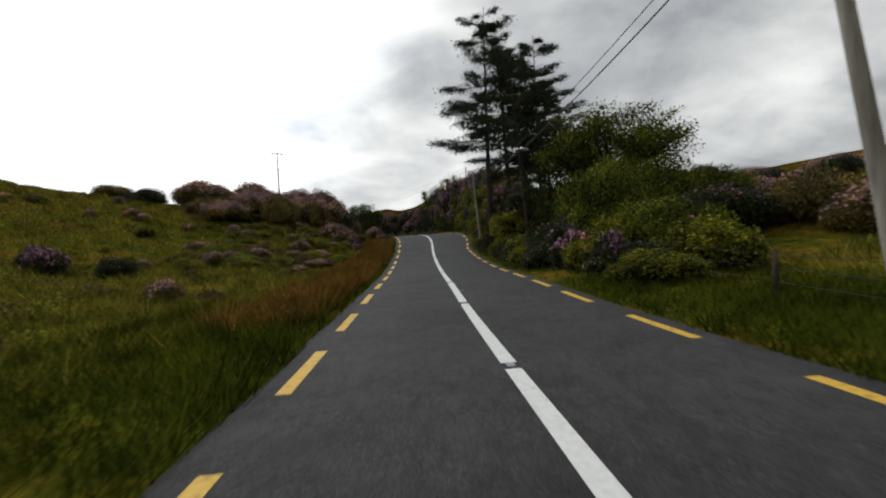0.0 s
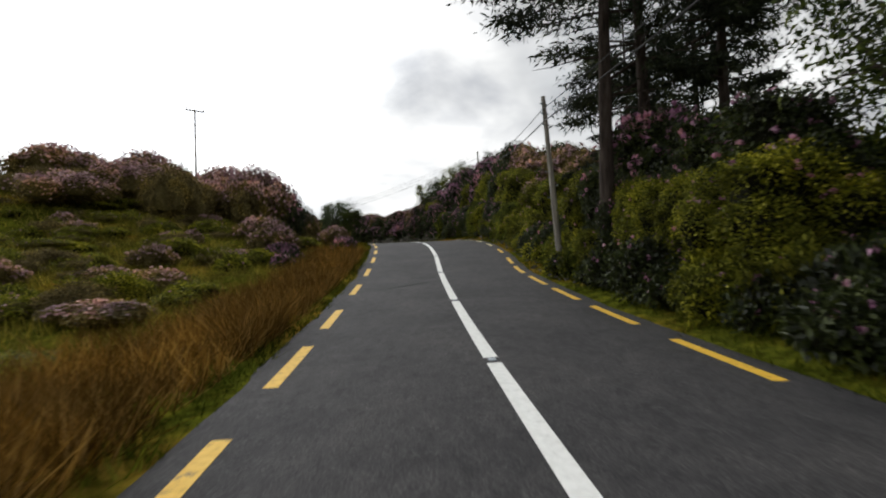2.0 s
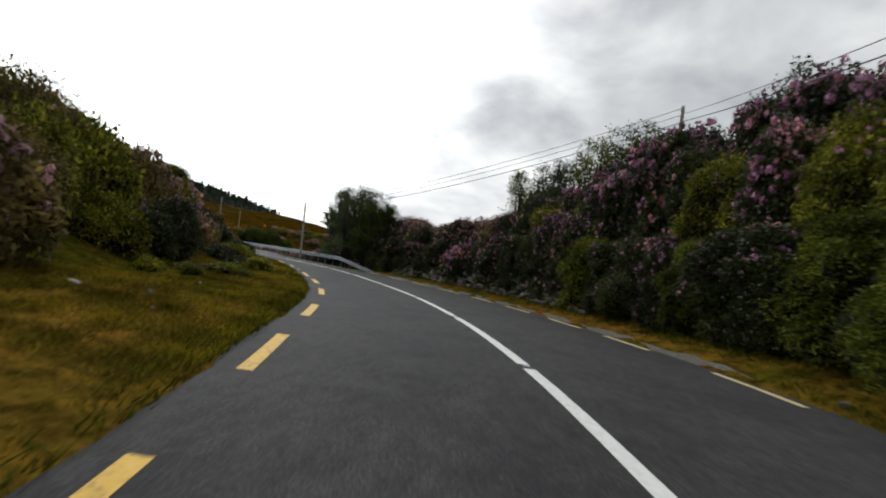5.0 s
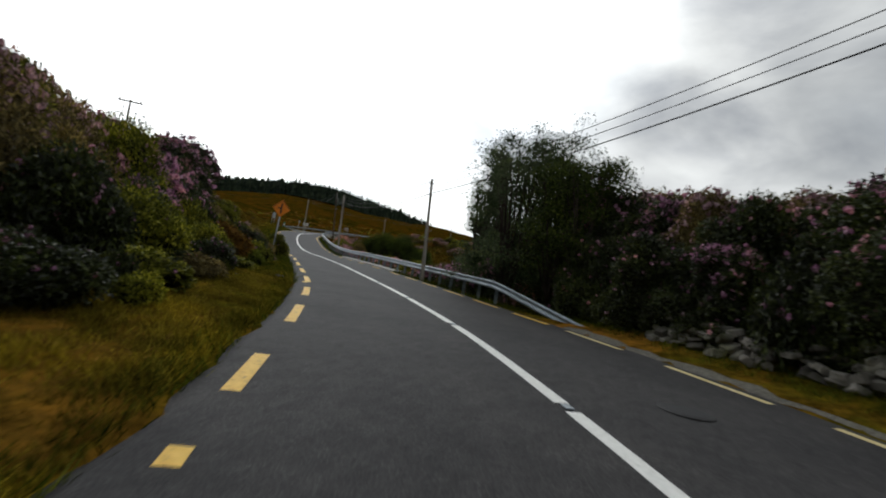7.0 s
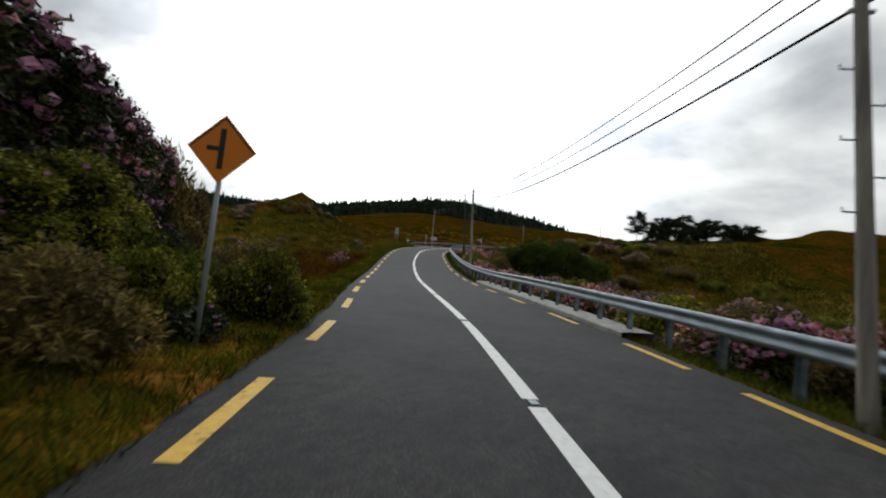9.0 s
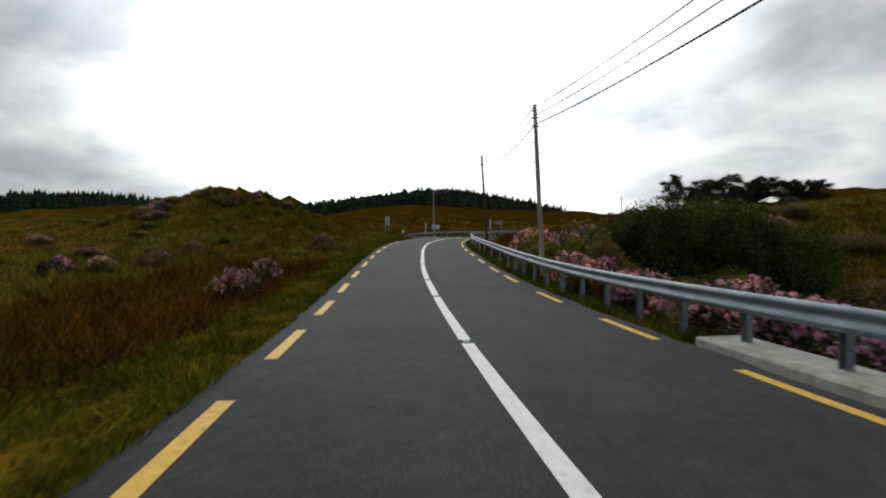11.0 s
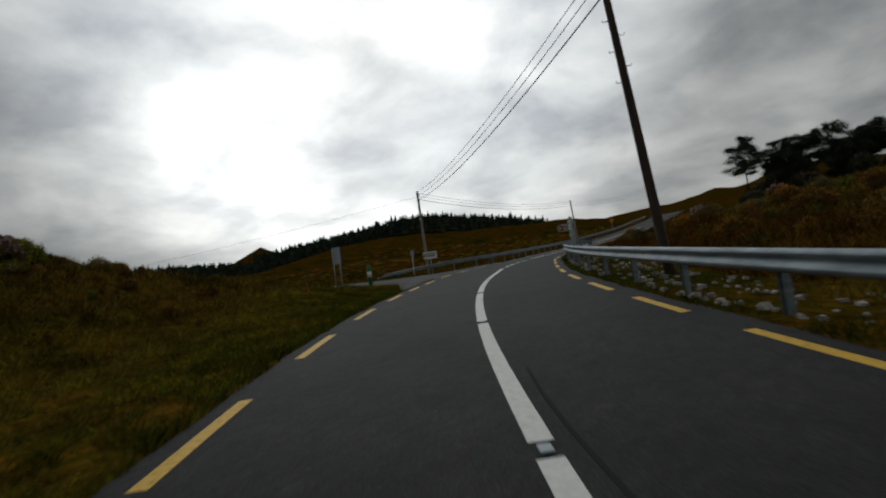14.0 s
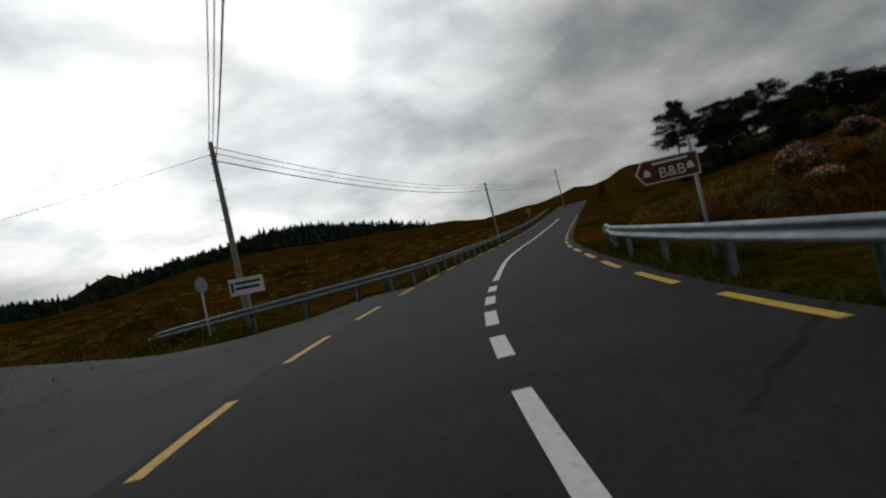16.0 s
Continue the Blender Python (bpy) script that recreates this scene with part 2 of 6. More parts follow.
M["stone"] = material("field_stone", (0.26, 0.24, 0.22), 0.92, 0, 0.2)
s_a = add_noise(M["stone"], 3.0, [(0.08, 0.075, 0.063), (0.19, 0.18, 0.155), (0.33, 0.31, 0.28)], [0.3, 0.5, 0.7], 8)
s_b = add_noise(M["stone"], 1.1, [(0.7, 0.75, 0.5), (1, 1, 1), (1.15, 1.1, 1.1)], [0.35, 0.5, 0.65], 5)
s_i = M["stone"].node_tree.nodes.new("ShaderNodeObjectInfo")
s_r = M["stone"].node_tree.nodes.new("ShaderNodeMapRange")
s_r.inputs["To Min"].default_value, s_r.inputs["To Max"].default_value = 0.35, 1.25
M["stone"].node_tree.links.new(s_i.outputs["Random"], s_r.inputs["Value"])
s_c = M["stone"].node_tree.nodes.new("ShaderNodeCombineColor")
for s_k in ("Red", "Green", "Blue"):
    M["stone"].node_tree.links.new(s_r.outputs["Result"], s_c.inputs[s_k])
paint(M["stone"], mix(M["stone"], mix(M["stone"], s_a, s_b, 1.0, "MULTIPLY"), s_c.outputs["Color"], 1.0, "MULTIPLY"))
bump(M["stone"], 18, 0.7, 0.02)
M["pale_stone"] = material("pale_stone", (0.4, 0.38, 0.35), 0.92, 0, 0.2)
paint(M["pale_stone"], add_noise(M["pale_stone"], 4.0, [(0.16, 0.155, 0.14), (0.36, 0.345, 0.31), (0.55, 0.53, 0.49)], [0.3, 0.5, 0.7], 8))
bump(M["pale_stone"], 18, 0.7, 0.02)
M["iron"] = material("worn_iron", (0.03, 0.03, 0.032), 0.6, 0.3)
M["tar"] = material("tar", (0.024, 0.024, 0.025), 0.9, 0, 0.1)
M["sign_orange"] = material("orange_sign_face", (0.75, 0.22, 0.012), 0.5)
M["sign_black"] = material("black_sign_symbol", (0.02, 0.02, 0.02), 0.5)
M["sign_grey"] = material("sign_back_grey", (0.33, 0.37, 0.4), 0.55, 0.3)
M["sign_white"] = material("sign_white", (0.72, 0.72, 0.7), 0.5)
M["sign_brown"] = material("brown_sign_face", (0.1, 0.025, 0.02), 0.5)
M["green_paint"] = material("green_painted_post", (0.02, 0.17, 0.06), 0.5)
M["rhodo"] = leaf_material("rhododendron_leaf", (0.008, 0.011, 0.003), (0.025, 0.036, 0.008), (0.08, 0.1, 0.022), 0.48, 0.3, 0.15)
M["rhodo_brown"] = leaf_material("rhododendron_old_leaf", (0.034, 0.027, 0.011), (0.145, 0.112, 0.042), (0.3, 0.24, 0.1))
M["green"] = leaf_material("fresh_green_leaf", (0.024, 0.033, 0.004), (0.095, 0.118, 0.014), (0.24, 0.26, 0.04))
M["dark_green"] = leaf_material("dark_green_leaf", (0.01, 0.017, 0.003), (0.04, 0.06, 0.01), (0.12, 0.15, 0.03))
M["olive"] = leaf_material("olive_leaf", (0.03, 0.036, 0.004), (0.135, 0.145, 0.016), (0.34, 0.33, 0.045))
M["willow"] = leaf_material("willow_leaf", (0.03, 0.05, 0.02), (0.07, 0.1, 0.045), (0.15, 0.18, 0.1))
M["needle"] = leaf_material("conifer_needles", (0.012, 0.018, 0.01), (0.028, 0.038, 0.02), (0.055, 0.065, 0.035), 0.7, 0.15, 0.12)
M["needle_far"] = leaf_material("far_conifer_needles", (0.012, 0.02, 0.014), (0.02, 0.032, 0.02), (0.035, 0.05, 0.03), 0.8, 0.1, 0.05)
M["grass_moss"] = leaf_material("mossy_verge_blade", (0.055, 0.04, 0.006), (0.18, 0.142, 0.016), (0.36, 0.29, 0.035), 0.95, 0.0, 0.25, 0.8)
M["gravel"] = material("pale_gravel", (0.2, 0.19, 0.17), 0.95, 0, 0.1)
paint(M["gravel"], add_noise(M["gravel"], 16, [(0.05, 0.046, 0.036), (0.125, 0.118, 0.1), (0.24, 0.225, 0.2)], [0.3, 0.5, 0.7], 9, 0.75))
bump(M["gravel"], 45, 0.9, 0.02)
M["pale_yellow"] = material("worn_yellow_paint", (0.6, 0.5, 0.25), 0.6)
paint(M["pale_yellow"], add_noise(M["pale_yellow"], 12, [(0.2, 0.17, 0.1), (0.62, 0.5, 0.22), (0.72, 0.62, 0.36)], [0.3, 0.42, 0.62], 8))
# bush filler colours: a brown one, and a near-black one standing in for shade
M["inner_brown"] = material("brown_filler", (0.1, 0.082, 0.03), 0.95, 0, 0.05)
M["inner"] = material("shade_filler", (0.012, 0.012, 0.006), 0.95, 0, 0.05)
M["blossom"] = leaf_material("rhododendron_blossom", (0.26, 0.095, 0.19), (0.45, 0.21, 0.35), (0.66, 0.42, 0.54), 0.6, 0.2, 0.3)
M["blossom_rose"] = leaf_material("rose_rhododendron_blossom", (0.38, 0.14, 0.2), (0.62, 0.3, 0.38), (0.85, 0.58, 0.62), 0.6, 0.1, 0.3)
M["fern"] = leaf_material("rusty_bracken_leaf", (0.06, 0.027, 0.005), (0.19, 0.095, 0.018), (0.36, 0.21, 0.045))
M["blossom_pale"] = leaf_material("faded_rhododendron_blossom", (0.3, 0.16, 0.2), (0.5, 0.31, 0.36), (0.68, 0.5, 0.54), 0.6, 0.2, 0.3)
M["grass_green"] = leaf_material("verge_grass_blade", (0.014, 0.022, 0.003), (0.05, 0.066, 0.007), (0.13, 0.145, 0.022), 0.95, 0.0, 0.25)
M["grass_tan"] = leaf_material("dry_moor_grass_blade", (0.045, 0.024, 0.005), (0.145, 0.08, 0.019), (0.34, 0.21, 0.065), 0.95, 0.0, 0.25)
M["grass_field"] = leaf_material("pasture_grass_blade", (0.05, 0.05, 0.009), (0.165, 0.155, 0.025), (0.34, 0.28, 0.06), 0.95, 0.0, 0.25)
M["grass_bog"] = leaf_material("bog_grass_blade", (0.02, 0.009, 0.002), (0.07, 0.031, 0.006), (0.2, 0.1, 0.022), 0.95, 0.0, 0.2)
M["grass_moor"] = leaf_material("moor_grass_blade", (0.036, 0.032, 0.005), (0.12, 0.102, 0.016), (0.28, 0.22, 0.05), 0.95, 0.0, 0.25)


# ---- mesh helpers ----
def mesh_arrays(name, verts, faces, mat, smooth=False):
    """A mesh from an array of places and an array of equal-sided faces."""
    me = bpy.data.meshes.new(name)
    verts, faces = np.asarray(verts, np.float32), np.asarray(faces, np.int32)
    k = faces.shape[1]
    me.vertices.add(len(verts))
    me.vertices.foreach_set("co", verts.ravel())
    me.loops.add(faces.size)
    me.loops.foreach_set("vertex_index", faces.ravel())
    me.polygons.add(len(faces))
    me.polygons.foreach_set("loop_start", np.arange(0, faces.size, k, dtype=np.int32))
    me.polygons.foreach_set("use_smooth", np.full(len(faces), smooth))
    me.update(calc_edges=True)
    me.validate()
    me.materials.append(mat)
    return me


def part(name, data, mat, parent, label=""):
    """Links a bmesh or mesh as one mesh object under a thing or a part."""
    if isinstance(data, bmesh.types.BMesh):
        me = bpy.data.meshes.new(name)
        data.to_mesh(me)
        data.free()
        me.materials.append(mat)
    else:
        me = data
    ob = new(name, me)
    ob.parent = parent
    return tagged(ob, label)


def thing(name, at, label, category, group="", rz=0.0):
    ob = new(name)
    ob.matrix_world = pose(*at, 0, 0, rz)
    return tagged(ob, label, category, group)


def tube(bm, points, radii, sides=8):
    """A tapered tube through points."""
    rings = []
    for i, p in enumerate(points):
        p = Vector(p)
        d = (Vector(points[min(i + 1, len(points) - 1)]) - Vector(points[max(i - 1, 0)])).normalized()
        a = d.orthogonal().normalized() if i == 0 else (rings_a - d * rings_a.dot(d)).normalized()
        rings_a = a
        b = d.cross(a)
        rings.append([bm.verts.new(p + radii[i] * (a * math.cos(k * math.tau / sides) + b * math.sin(k * math.tau / sides))) for k in range(sides)])
    for r0, r1 in zip(rings, rings[1:]):
        for k in range(sides):
            bm.faces.new((r0[k], r0[(k + 1) % sides], r1[(k + 1) % sides], r1[k])).smooth = True
    bm.faces.new(rings[0][::-1])
    bm.faces.new(rings[-1])
    return bm


def box(bm, size, at=(0, 0, 0), turn=(0, 0, 0), bevel=0.0):
    made = bmesh.ops.create_cube(bm, size=1.0, matrix=pose(*at, *turn) @ Matrix.Diagonal((*size, 1)))
    if bevel:
        edges = {e for v in made["verts"] for e in v.link_edges}
        bmesh.ops.bevel(bm, geom=list(edges), offset=bevel, segments=1, affect="EDGES")
    return bm


# ---- the road's line: centre line knots x, y, z, every 8 m ----
CENTRE = np.array([
    (2.84, -23.85, -1.52), (1.61, -7.9, -1.29), (0.41, 8.01, -1.07), (-0.14, 15.93, -0.86), (-0.7, 23.91, -0.67),
    (-1.26, 32.09, -0.29), (-1.77, 40.06, 0.36), (-2.2, 48.04, 1.28), (-3.04, 56.05, 2.1), (-4.54, 64.16, 2.58),
    (-6.82, 72.15, 2.8), (-10.26, 79.57, 2.99), (-14.99, 86.41, 3.25), (-20.23, 92.75, 3.35), (-25.82, 98.73, 3.46),
    (-31.3, 104.44, 3.56), (-37.08, 109.92, 3.65), (-42.83, 115.52, 3.68), (-48.56, 121.34, 3.86), (-54.0, 126.97, 4.29),
    (-59.36, 132.95, 4.85), (-64.52, 138.99, 5.39), (-69.32, 145.35, 5.91), (-73.58, 152.16, 6.35), (-77.18, 159.24, 6.72),
    (-80.3, 166.52, 7.1), (-82.6, 175.1, 7.5), (-84.8, 186.0, 8.0), (-87.2, 206.0, 9.1), (-90.0, 236.0, 11.4), (-93.0, 280.0, 16.0),
])
# half widths to the yellow lines: knot number, left, right
WIDTHS = [(0, 2.5, 2.55), (4, 2.57, 2.65), (6, 2.77, 2.85), (7, 3.11, 3.45), (9, 3.6, 4.25), (11, 3.86, 4.4), (12, 3.4, 3.65),
          (13, 3.05, 3.3), (15, 2.85, 3.0), (19, 2.75, 3.0), (21, 2.98, 2.85), (23, 3.3, 2.85), (25, 3.8, 2.95), (27, 3.6, 2.95), (30, 3.2, 2.95)]


def catmull(knots, steps):
    k = np.vstack([2 * knots[0] - knots[1], knots, 2 * knots[-1] - knots[-2]])
    u = np.linspace(0, 1, steps, endpoint=False)[:, None]
    out = [0.5 * (2 * b + (c - a) * u + (2 * a - 5 * b + 4 * c - d) * u**2 + (3 * b - a - 3 * c + d) * u**3)
           for a, b, c, d in zip(k, k[1:], k[2:], k[3:])]
    return np.vstack([*out, knots[-1][None]])


LINE = catmull(CENTRE, 16)
KNOT = np.arange(len(LINE)) / 16
_w = np.array(WIDTHS)
HALF_L, HALF_R = np.interp(KNOT, _w[:, 0], _w[:, 1]), np.interp(KNOT, _w[:, 0], _w[:, 2])
RUN = np.r_[0, np.cumsum(np.hypot(*np.diff(LINE[:, :2], axis=0).T))]
RUN = RUN - RUN[np.argmin(np.hypot(LINE[:, 0] - 1.0, LINE[:, 1]))]      # metres along the road from the start of the drive
_d = np.gradient(LINE[:, :2], axis=0)
ALONG = _d / np.hypot(*_d.T)[:, None]
RIGHT = np.stack([ALONG[:, 1], -ALONG[:, 0]], 1)
BANK = 0.015


def on_road(s, lateral, up=0.0):
    """The place at s metres along the road, lateral metres right of the centre line."""
    x, y, z = (np.interp(s, RUN, LINE[:, c]) for c in range(3))
    rx, ry = np.interp(s, RUN, RIGHT[:, 0]), np.interp(s, RUN, RIGHT[:, 1])
    return Vector((x + rx * lateral, y + ry * lateral, z + BANK * lateral + up))


def heading(s):
    return math.degrees(math.atan2(-np.interp(s, RUN, ALONG[:, 0]), np.interp(s, RUN, ALONG[:, 1])))


def edge_l(s):
    return float(np.interp(s, RUN, HALF_L))


def edge_r(s):
    return float(np.interp(s, RUN, HALF_R))


def road_coords(x, y):
    """Metres along the road and right of its centre line for arrays of places."""
    s, lat = np.empty(len(x)), np.empty(len(x))
    for i in range(0, len(x), 4000):
        dx, dy = x[i:i + 4000, None] - LINE[None, :, 0], y[i:i + 4000, None] - LINE[None, :, 1]
        j = np.argmin(dx * dx + dy * dy, 1)
        k = np.arange(len(j))
        s[i:i + 4000] = RUN[j] + dx[k, j] * ALONG[j, 0] + dy[k, j] * ALONG[j, 1]
        lat[i:i + 4000] = dx[k, j] * RIGHT[j, 0] + dy[k, j] * RIGHT[j, 1]
    return s, lat


def wave(x, y, size, seed):
    """Cheap smooth unevenness between -1 and 1."""
    r = np.random.RandomState(seed)
    out = 0
    for k in range(5):
        a, p = r.uniform(0, math.tau), r.uniform(0, math.tau)
        f = math.tau / size * r.uniform(0.6, 1.6)
        out = out + np.sin(f * (x * math.cos(a) + y * math.sin(a)) + p)
    return out / 3.2


def ramp(v, a, b):
    t = np.clip((v - a) / (b - a), 0, 1)
    return t * t * (3 - 2 * t)


# side profiles by metres along the road: slope of the first 4 m, of 4 to 16 m, of 16 to 50 m
LEFT_SIDE = [(-40, -0.06, 0.06, 0.24), (30, -0.04, 0.07, 0.26), (45, 0.0, 0.14, 0.26), (56, 0.06, 0.22, 0.22), (64, 0.06, 0.28, 0.16), (96, 0.06, 0.26, 0.12),
             (106, 0.06, 0.14, 0.08), (118, -0.06, 0.02, -0.03), (150, -0.1, 0.0, -0.035), (172, -0.06, 0.06, 0.0), (184, 0.0, 0.05, 0.0), (192, 0.0, 0.0, 0.0), (300, -0.05, 0.02, 0.05)]
RIGHT_SIDE = [(-40, -0.03, 0.08, 0.1), (10, -0.02, 0.08, 0.1), (18, 0.12, 0.14, 0.08), (45, 0.16, 0.2, 0.05), (60, 0.28, 0.28, 0.03), (82, 0.28, 0.24, 0.0), (94, 0.15, 0.1, 0.0), (101, -0.2, -0.03, 0.01),
              (150, -0.22, -0.02, 0.01), (166, -0.1, 0.08, 0.05), (180, 0.0, 0.13, 0.1), (215, 0.02, 0.13, 0.1), (300, 0.0, 0.1, 0.08)]
# the skyline round the place: degrees to the left of the y axis, and how high it stands
SKYLINE = [(-180, 4.0), (-60, 5.0), (-20, 5.0), (-8, 4.4), (4, 4.2), (20, 4.4), (28, 4.7), (36, 5.1), (43, 5.4), (47, 4.6), (52, 3.8), (57, 3.0), (66, 3.2), (75, 3.8), (83, 3.0), (92, 0.5), (106, 1.2), (180, 4.0)]


def side(profile, s, d):
    k = np.array(profile)
    a, b, c = (np.interp(s, k[:, 0], k[:, n]) for n in (1, 2, 3))
    return a * np.clip(d, 0, 4) + b * np.clip(d - 4, 0, 12) + c * np.clip(d - 16, 0, 34)


# the junction's mouth: metres outside the centre line, and metres along the road of its two edges
MOUTH = np.array([(3.9, 183.3, 206.6), (4.8, 185.5, 206.3), (5.2, 186.9, 206.1), (5.9, 189.0, 205.8), (6.6, 190.8, 201.6), (8.2, 192.4, 199.9), (10.7, 194.1, 199.8), (14.0, 196.9, 201.3), (19.0, 199.9, 204.2), (27.0, 204.0, 208.3), (36.0, 207.4, 211.8)])


def mouth(d):
    return np.interp(d, MOUTH[:, 0], MOUTH[:, 1]), np.interp(d, MOUTH[:, 0], MOUTH[:, 2])


def ground_z(x, y):
    x, y = np.atleast_1d(np.asarray(x, float)), np.atleast_1d(np.asarray(y, float))
    s, lat = road_coords(x, y)
    sc = np.clip(s, RUN[0], RUN[-1])
    zr = np.interp(sc, RUN, LINE[:, 2])
    dl, dr = -lat - np.interp(sc, RUN, HALF_L) - 0.35, lat - np.interp(sc, RUN, HALF_R) - 0.35
    out = np.maximum(dl, dr)
    z = zr + BANK * np.clip(lat, -4, 4) + np.where(lat < 0, side(LEFT_SIDE, sc, dl), side(RIGHT_SIDE, sc, dr))
    # the knoll beside the road and hummocks
    z = z + 4.4 * np.exp(-(((x + 93) / 8.8) ** 2 + ((y - 141) / np.where(y > 141, 7.0, 10.5)) ** 2)) * ramp(dl, 1, 10)
    rough = ramp(out, 0.4, 6)
    z = z + rough * (0.22 * wave(x, y, 7, 3) + 0.09 * wave(x, y, 2.6, 4)) + ramp(out, 8, 25) * 0.7 * wave(x, y, 28, 5)
    # far land
    dx, dy = x + 60, y - 130
    r, az = np.hypot(dx, dy), np.degrees(np.arctan2(-dx, dy))
    el = np.interp(az, [a for a, _ in SKYLINE], [e for _, e in SKYLINE])
    far = 6 + np.tan(np.radians(el)) * np.clip(r, 0, 560) + 2.5 * wave(x, y, 130, 6) * ramp(r, 90, 200)
    f = ramp(out, 34, 130) 
    z = z * (1 - f) + far * f
    # mountains
    for az0, r0, h, w in ((57.0, 1900, 175, 130), (-20, 2600, 260, 420), (1, 3000, 260, 420), (17, 3400, 190, 420)):
        mx, my = -60 - r0 * math.sin(radians(az0)), 130 + r0 * math.cos(radians(az0))
        z = z + h * np.exp(-((x - mx) ** 2 + (y - my) ** 2) / (2 * w * w))
    z = z + 0.9 * np.exp(-(((x + 85) / 6.0) ** 2 + ((y - 151) / 5.0) ** 2)) * ramp(dl, 1, 5)
    # the side road's bed
    inner, outer = mouth(-lat)
    js = ramp(s, inner - 3.2, inner - 0.9) * ramp(-s, -outer - 3.0, -outer - 0.9) * ramp(dl, -0.3, 0.6) * ramp(lat, -52, -38)
    z = z * (1 - js) + (zr + BANK * np.clip(lat, -4, 4) - 0.16) * js
    # the bed under the road
    bed = ramp(-out, -0.1, 0.25)
    z = z * (1 - bed) + (zr + BANK * lat - 0.12) * bed
    return z


def floor_at(x, y):
    return float(ground_z(x, y)[0])


# ---- ground: one sheet to the horizon ----
def axis(lo, hi, step, reach):
    inner = np.arange(lo, hi + 1e-6, step)
    grow = [step]
    while sum(grow) < reach:
        grow.append(grow[-1] * 1.13)
    c = np.cumsum(grow)
    return np.r_[lo - c[::-1], inner, hi + c]


gx, gy = axis(-150, 50, 1.0, 3900), axis(-46, 262, 1.0, 3900)
GX, GY = np.meshgrid(gx, gy, indexing="ij")
gz = ground_z(GX.ravel(), GY.ravel())
ii = np.arange(GX.size).reshape(GX.shape)
quads = np.stack([ii[:-1, :-1], ii[1:, :-1], ii[1:, 1:], ii[:-1, 1:]], -1).reshape(-1, 4)
ground = new("ground", mesh_arrays("ground", np.stack([GX.ravel(), GY.ravel(), gz], 1), quads, M["ground"], True))
tagged(ground, "rough moorland ground of grass and heather", "ground", kind="structure")

# ---- road slab ----
CROSS = [-1.0, -0.96, -0.5, 0.0, 0.5, 0.96, 1.0]


def road_slab():
    verts, faces = [], []
    n = len(CROSS) + 2
    idx = np.arange(0, len(LINE), 2)
    rag = np.random.RandomState(8)
    for i in idx:
        l, r = HALF_L[i] + 0.42 + rag.uniform(-0.06, 0.06), HALF_R[i] + 0.42 + rag.uniform(-0.06, 0.06)
        row = [(-l - 0.1, -0.25)] + [((c * l if c < 0 else c * r), 0.0 if abs(c) < 1 else -0.03) for c in CROSS] + [(r + 0.1, -0.25)]
        for lat, up in row:
            p = LINE[i, :2] + RIGHT[i] * lat
            verts.append((p[0], p[1], LINE[i, 2] + BANK * lat + up))
    for a in range(len(idx) - 1):
        for k in range(n - 1):
            faces.append((a * n + k, a * n + k + 1, (a + 1) * n + k + 1, (a + 1) * n + k))
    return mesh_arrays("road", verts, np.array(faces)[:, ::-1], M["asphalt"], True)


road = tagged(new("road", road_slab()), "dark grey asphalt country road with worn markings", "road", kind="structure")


def stripe(s0, s1, lat, width, mat, name):
    """One painted mark, 4 mm thick, following the road; lat is a function of s."""
    n = max(2, int((s1 - s0) / 0.9) + 1)
    vs, fs = [], []
    for i, s in enumerate(np.linspace(s0, s1, n)):
        c = lat(s)
        for side_, up in ((-0.5, 0.0), (-0.5, 0.004), (0.5, 0.004), (0.5, 0.0)):
            vs.append(on_road(s, c + side_ * width, up + 0.0005))
    for i in range(n - 1):
        for k in range(3):
            fs.append((4 * i + k, 4 * i + k + 1, 4 * i + 5 + k, 4 * i + 4 + k))
    ob = new(name, mesh_arrays(name, vs, fs, mat))
    ob.parent = road
    return ob


def spread(anchors):
    """Positions along the road: each pair of anchors (metres, count) is filled evenly."""
    out = []
    for (a, n), (b, _) in zip(anchors, anchors[1:]):
        out += [a + (b - a) * i / n for i in range(n)]
    return out + [anchors[-1][0]]


LEFT_DASH = spread([(-18.0, 6), (5.9, 4), (21.3, 3), (32.1, 1), (36.75, 1), (41.2, 6), (67.0, 1), (72.15, 1), (76.8, 1), (80.85, 1), (86.65, 1), (90.35, 1), (94.4, 2), (102.25, 1), (106.6, 1), (111.0, 4), (128.5, 4), (144.0, 2), (152.3, 2), (161.0, 4), (178.1, 2), (185.6, 1), (190.1, 2), (198.3, 3), (212.0, 4), (230.0, 8), (266.0, 1)])
RIGHT_DASH = spread([(-17.1, 6), (6.9, 1), (10.9, 1), (14.3, 2), (21.0, 3), (30.9, 1), (33.9, 1), (36.8, 2), (42.9, 6), (68.6, 1), (72.1, 1), (75.7, 1), (79.1, 1), (82.3, 1), (85.2, 1), (88.2, 1), (91.65, 1), (94.7, 4), (107.4, 1), (110.8, 4), (129.1, 1), (133.1, 2), (142.2, 1), (145.5, 4), (162.1, 1), (165.1, 4), (179.6, 1), (183.2, 2), (189.9, 6), (211.0, 12), (260.0, 1)])
STUDS = spread([(-18.0, 4), (6.3, 1), (12.3, 2), (23.5, 2), (34.8, 1), (41.2, 5), (70.6, 1), (76.2, 1), (81.7, 1), (87.1, 1), (92.4, 1), (97.3, 1), (102.3, 2), (114.6, 2), (127.4, 2), (139.1, 1), (143.1, 2), (154.9, 2), (164.9, 3), (181.7, 1), (190.2, 1)])
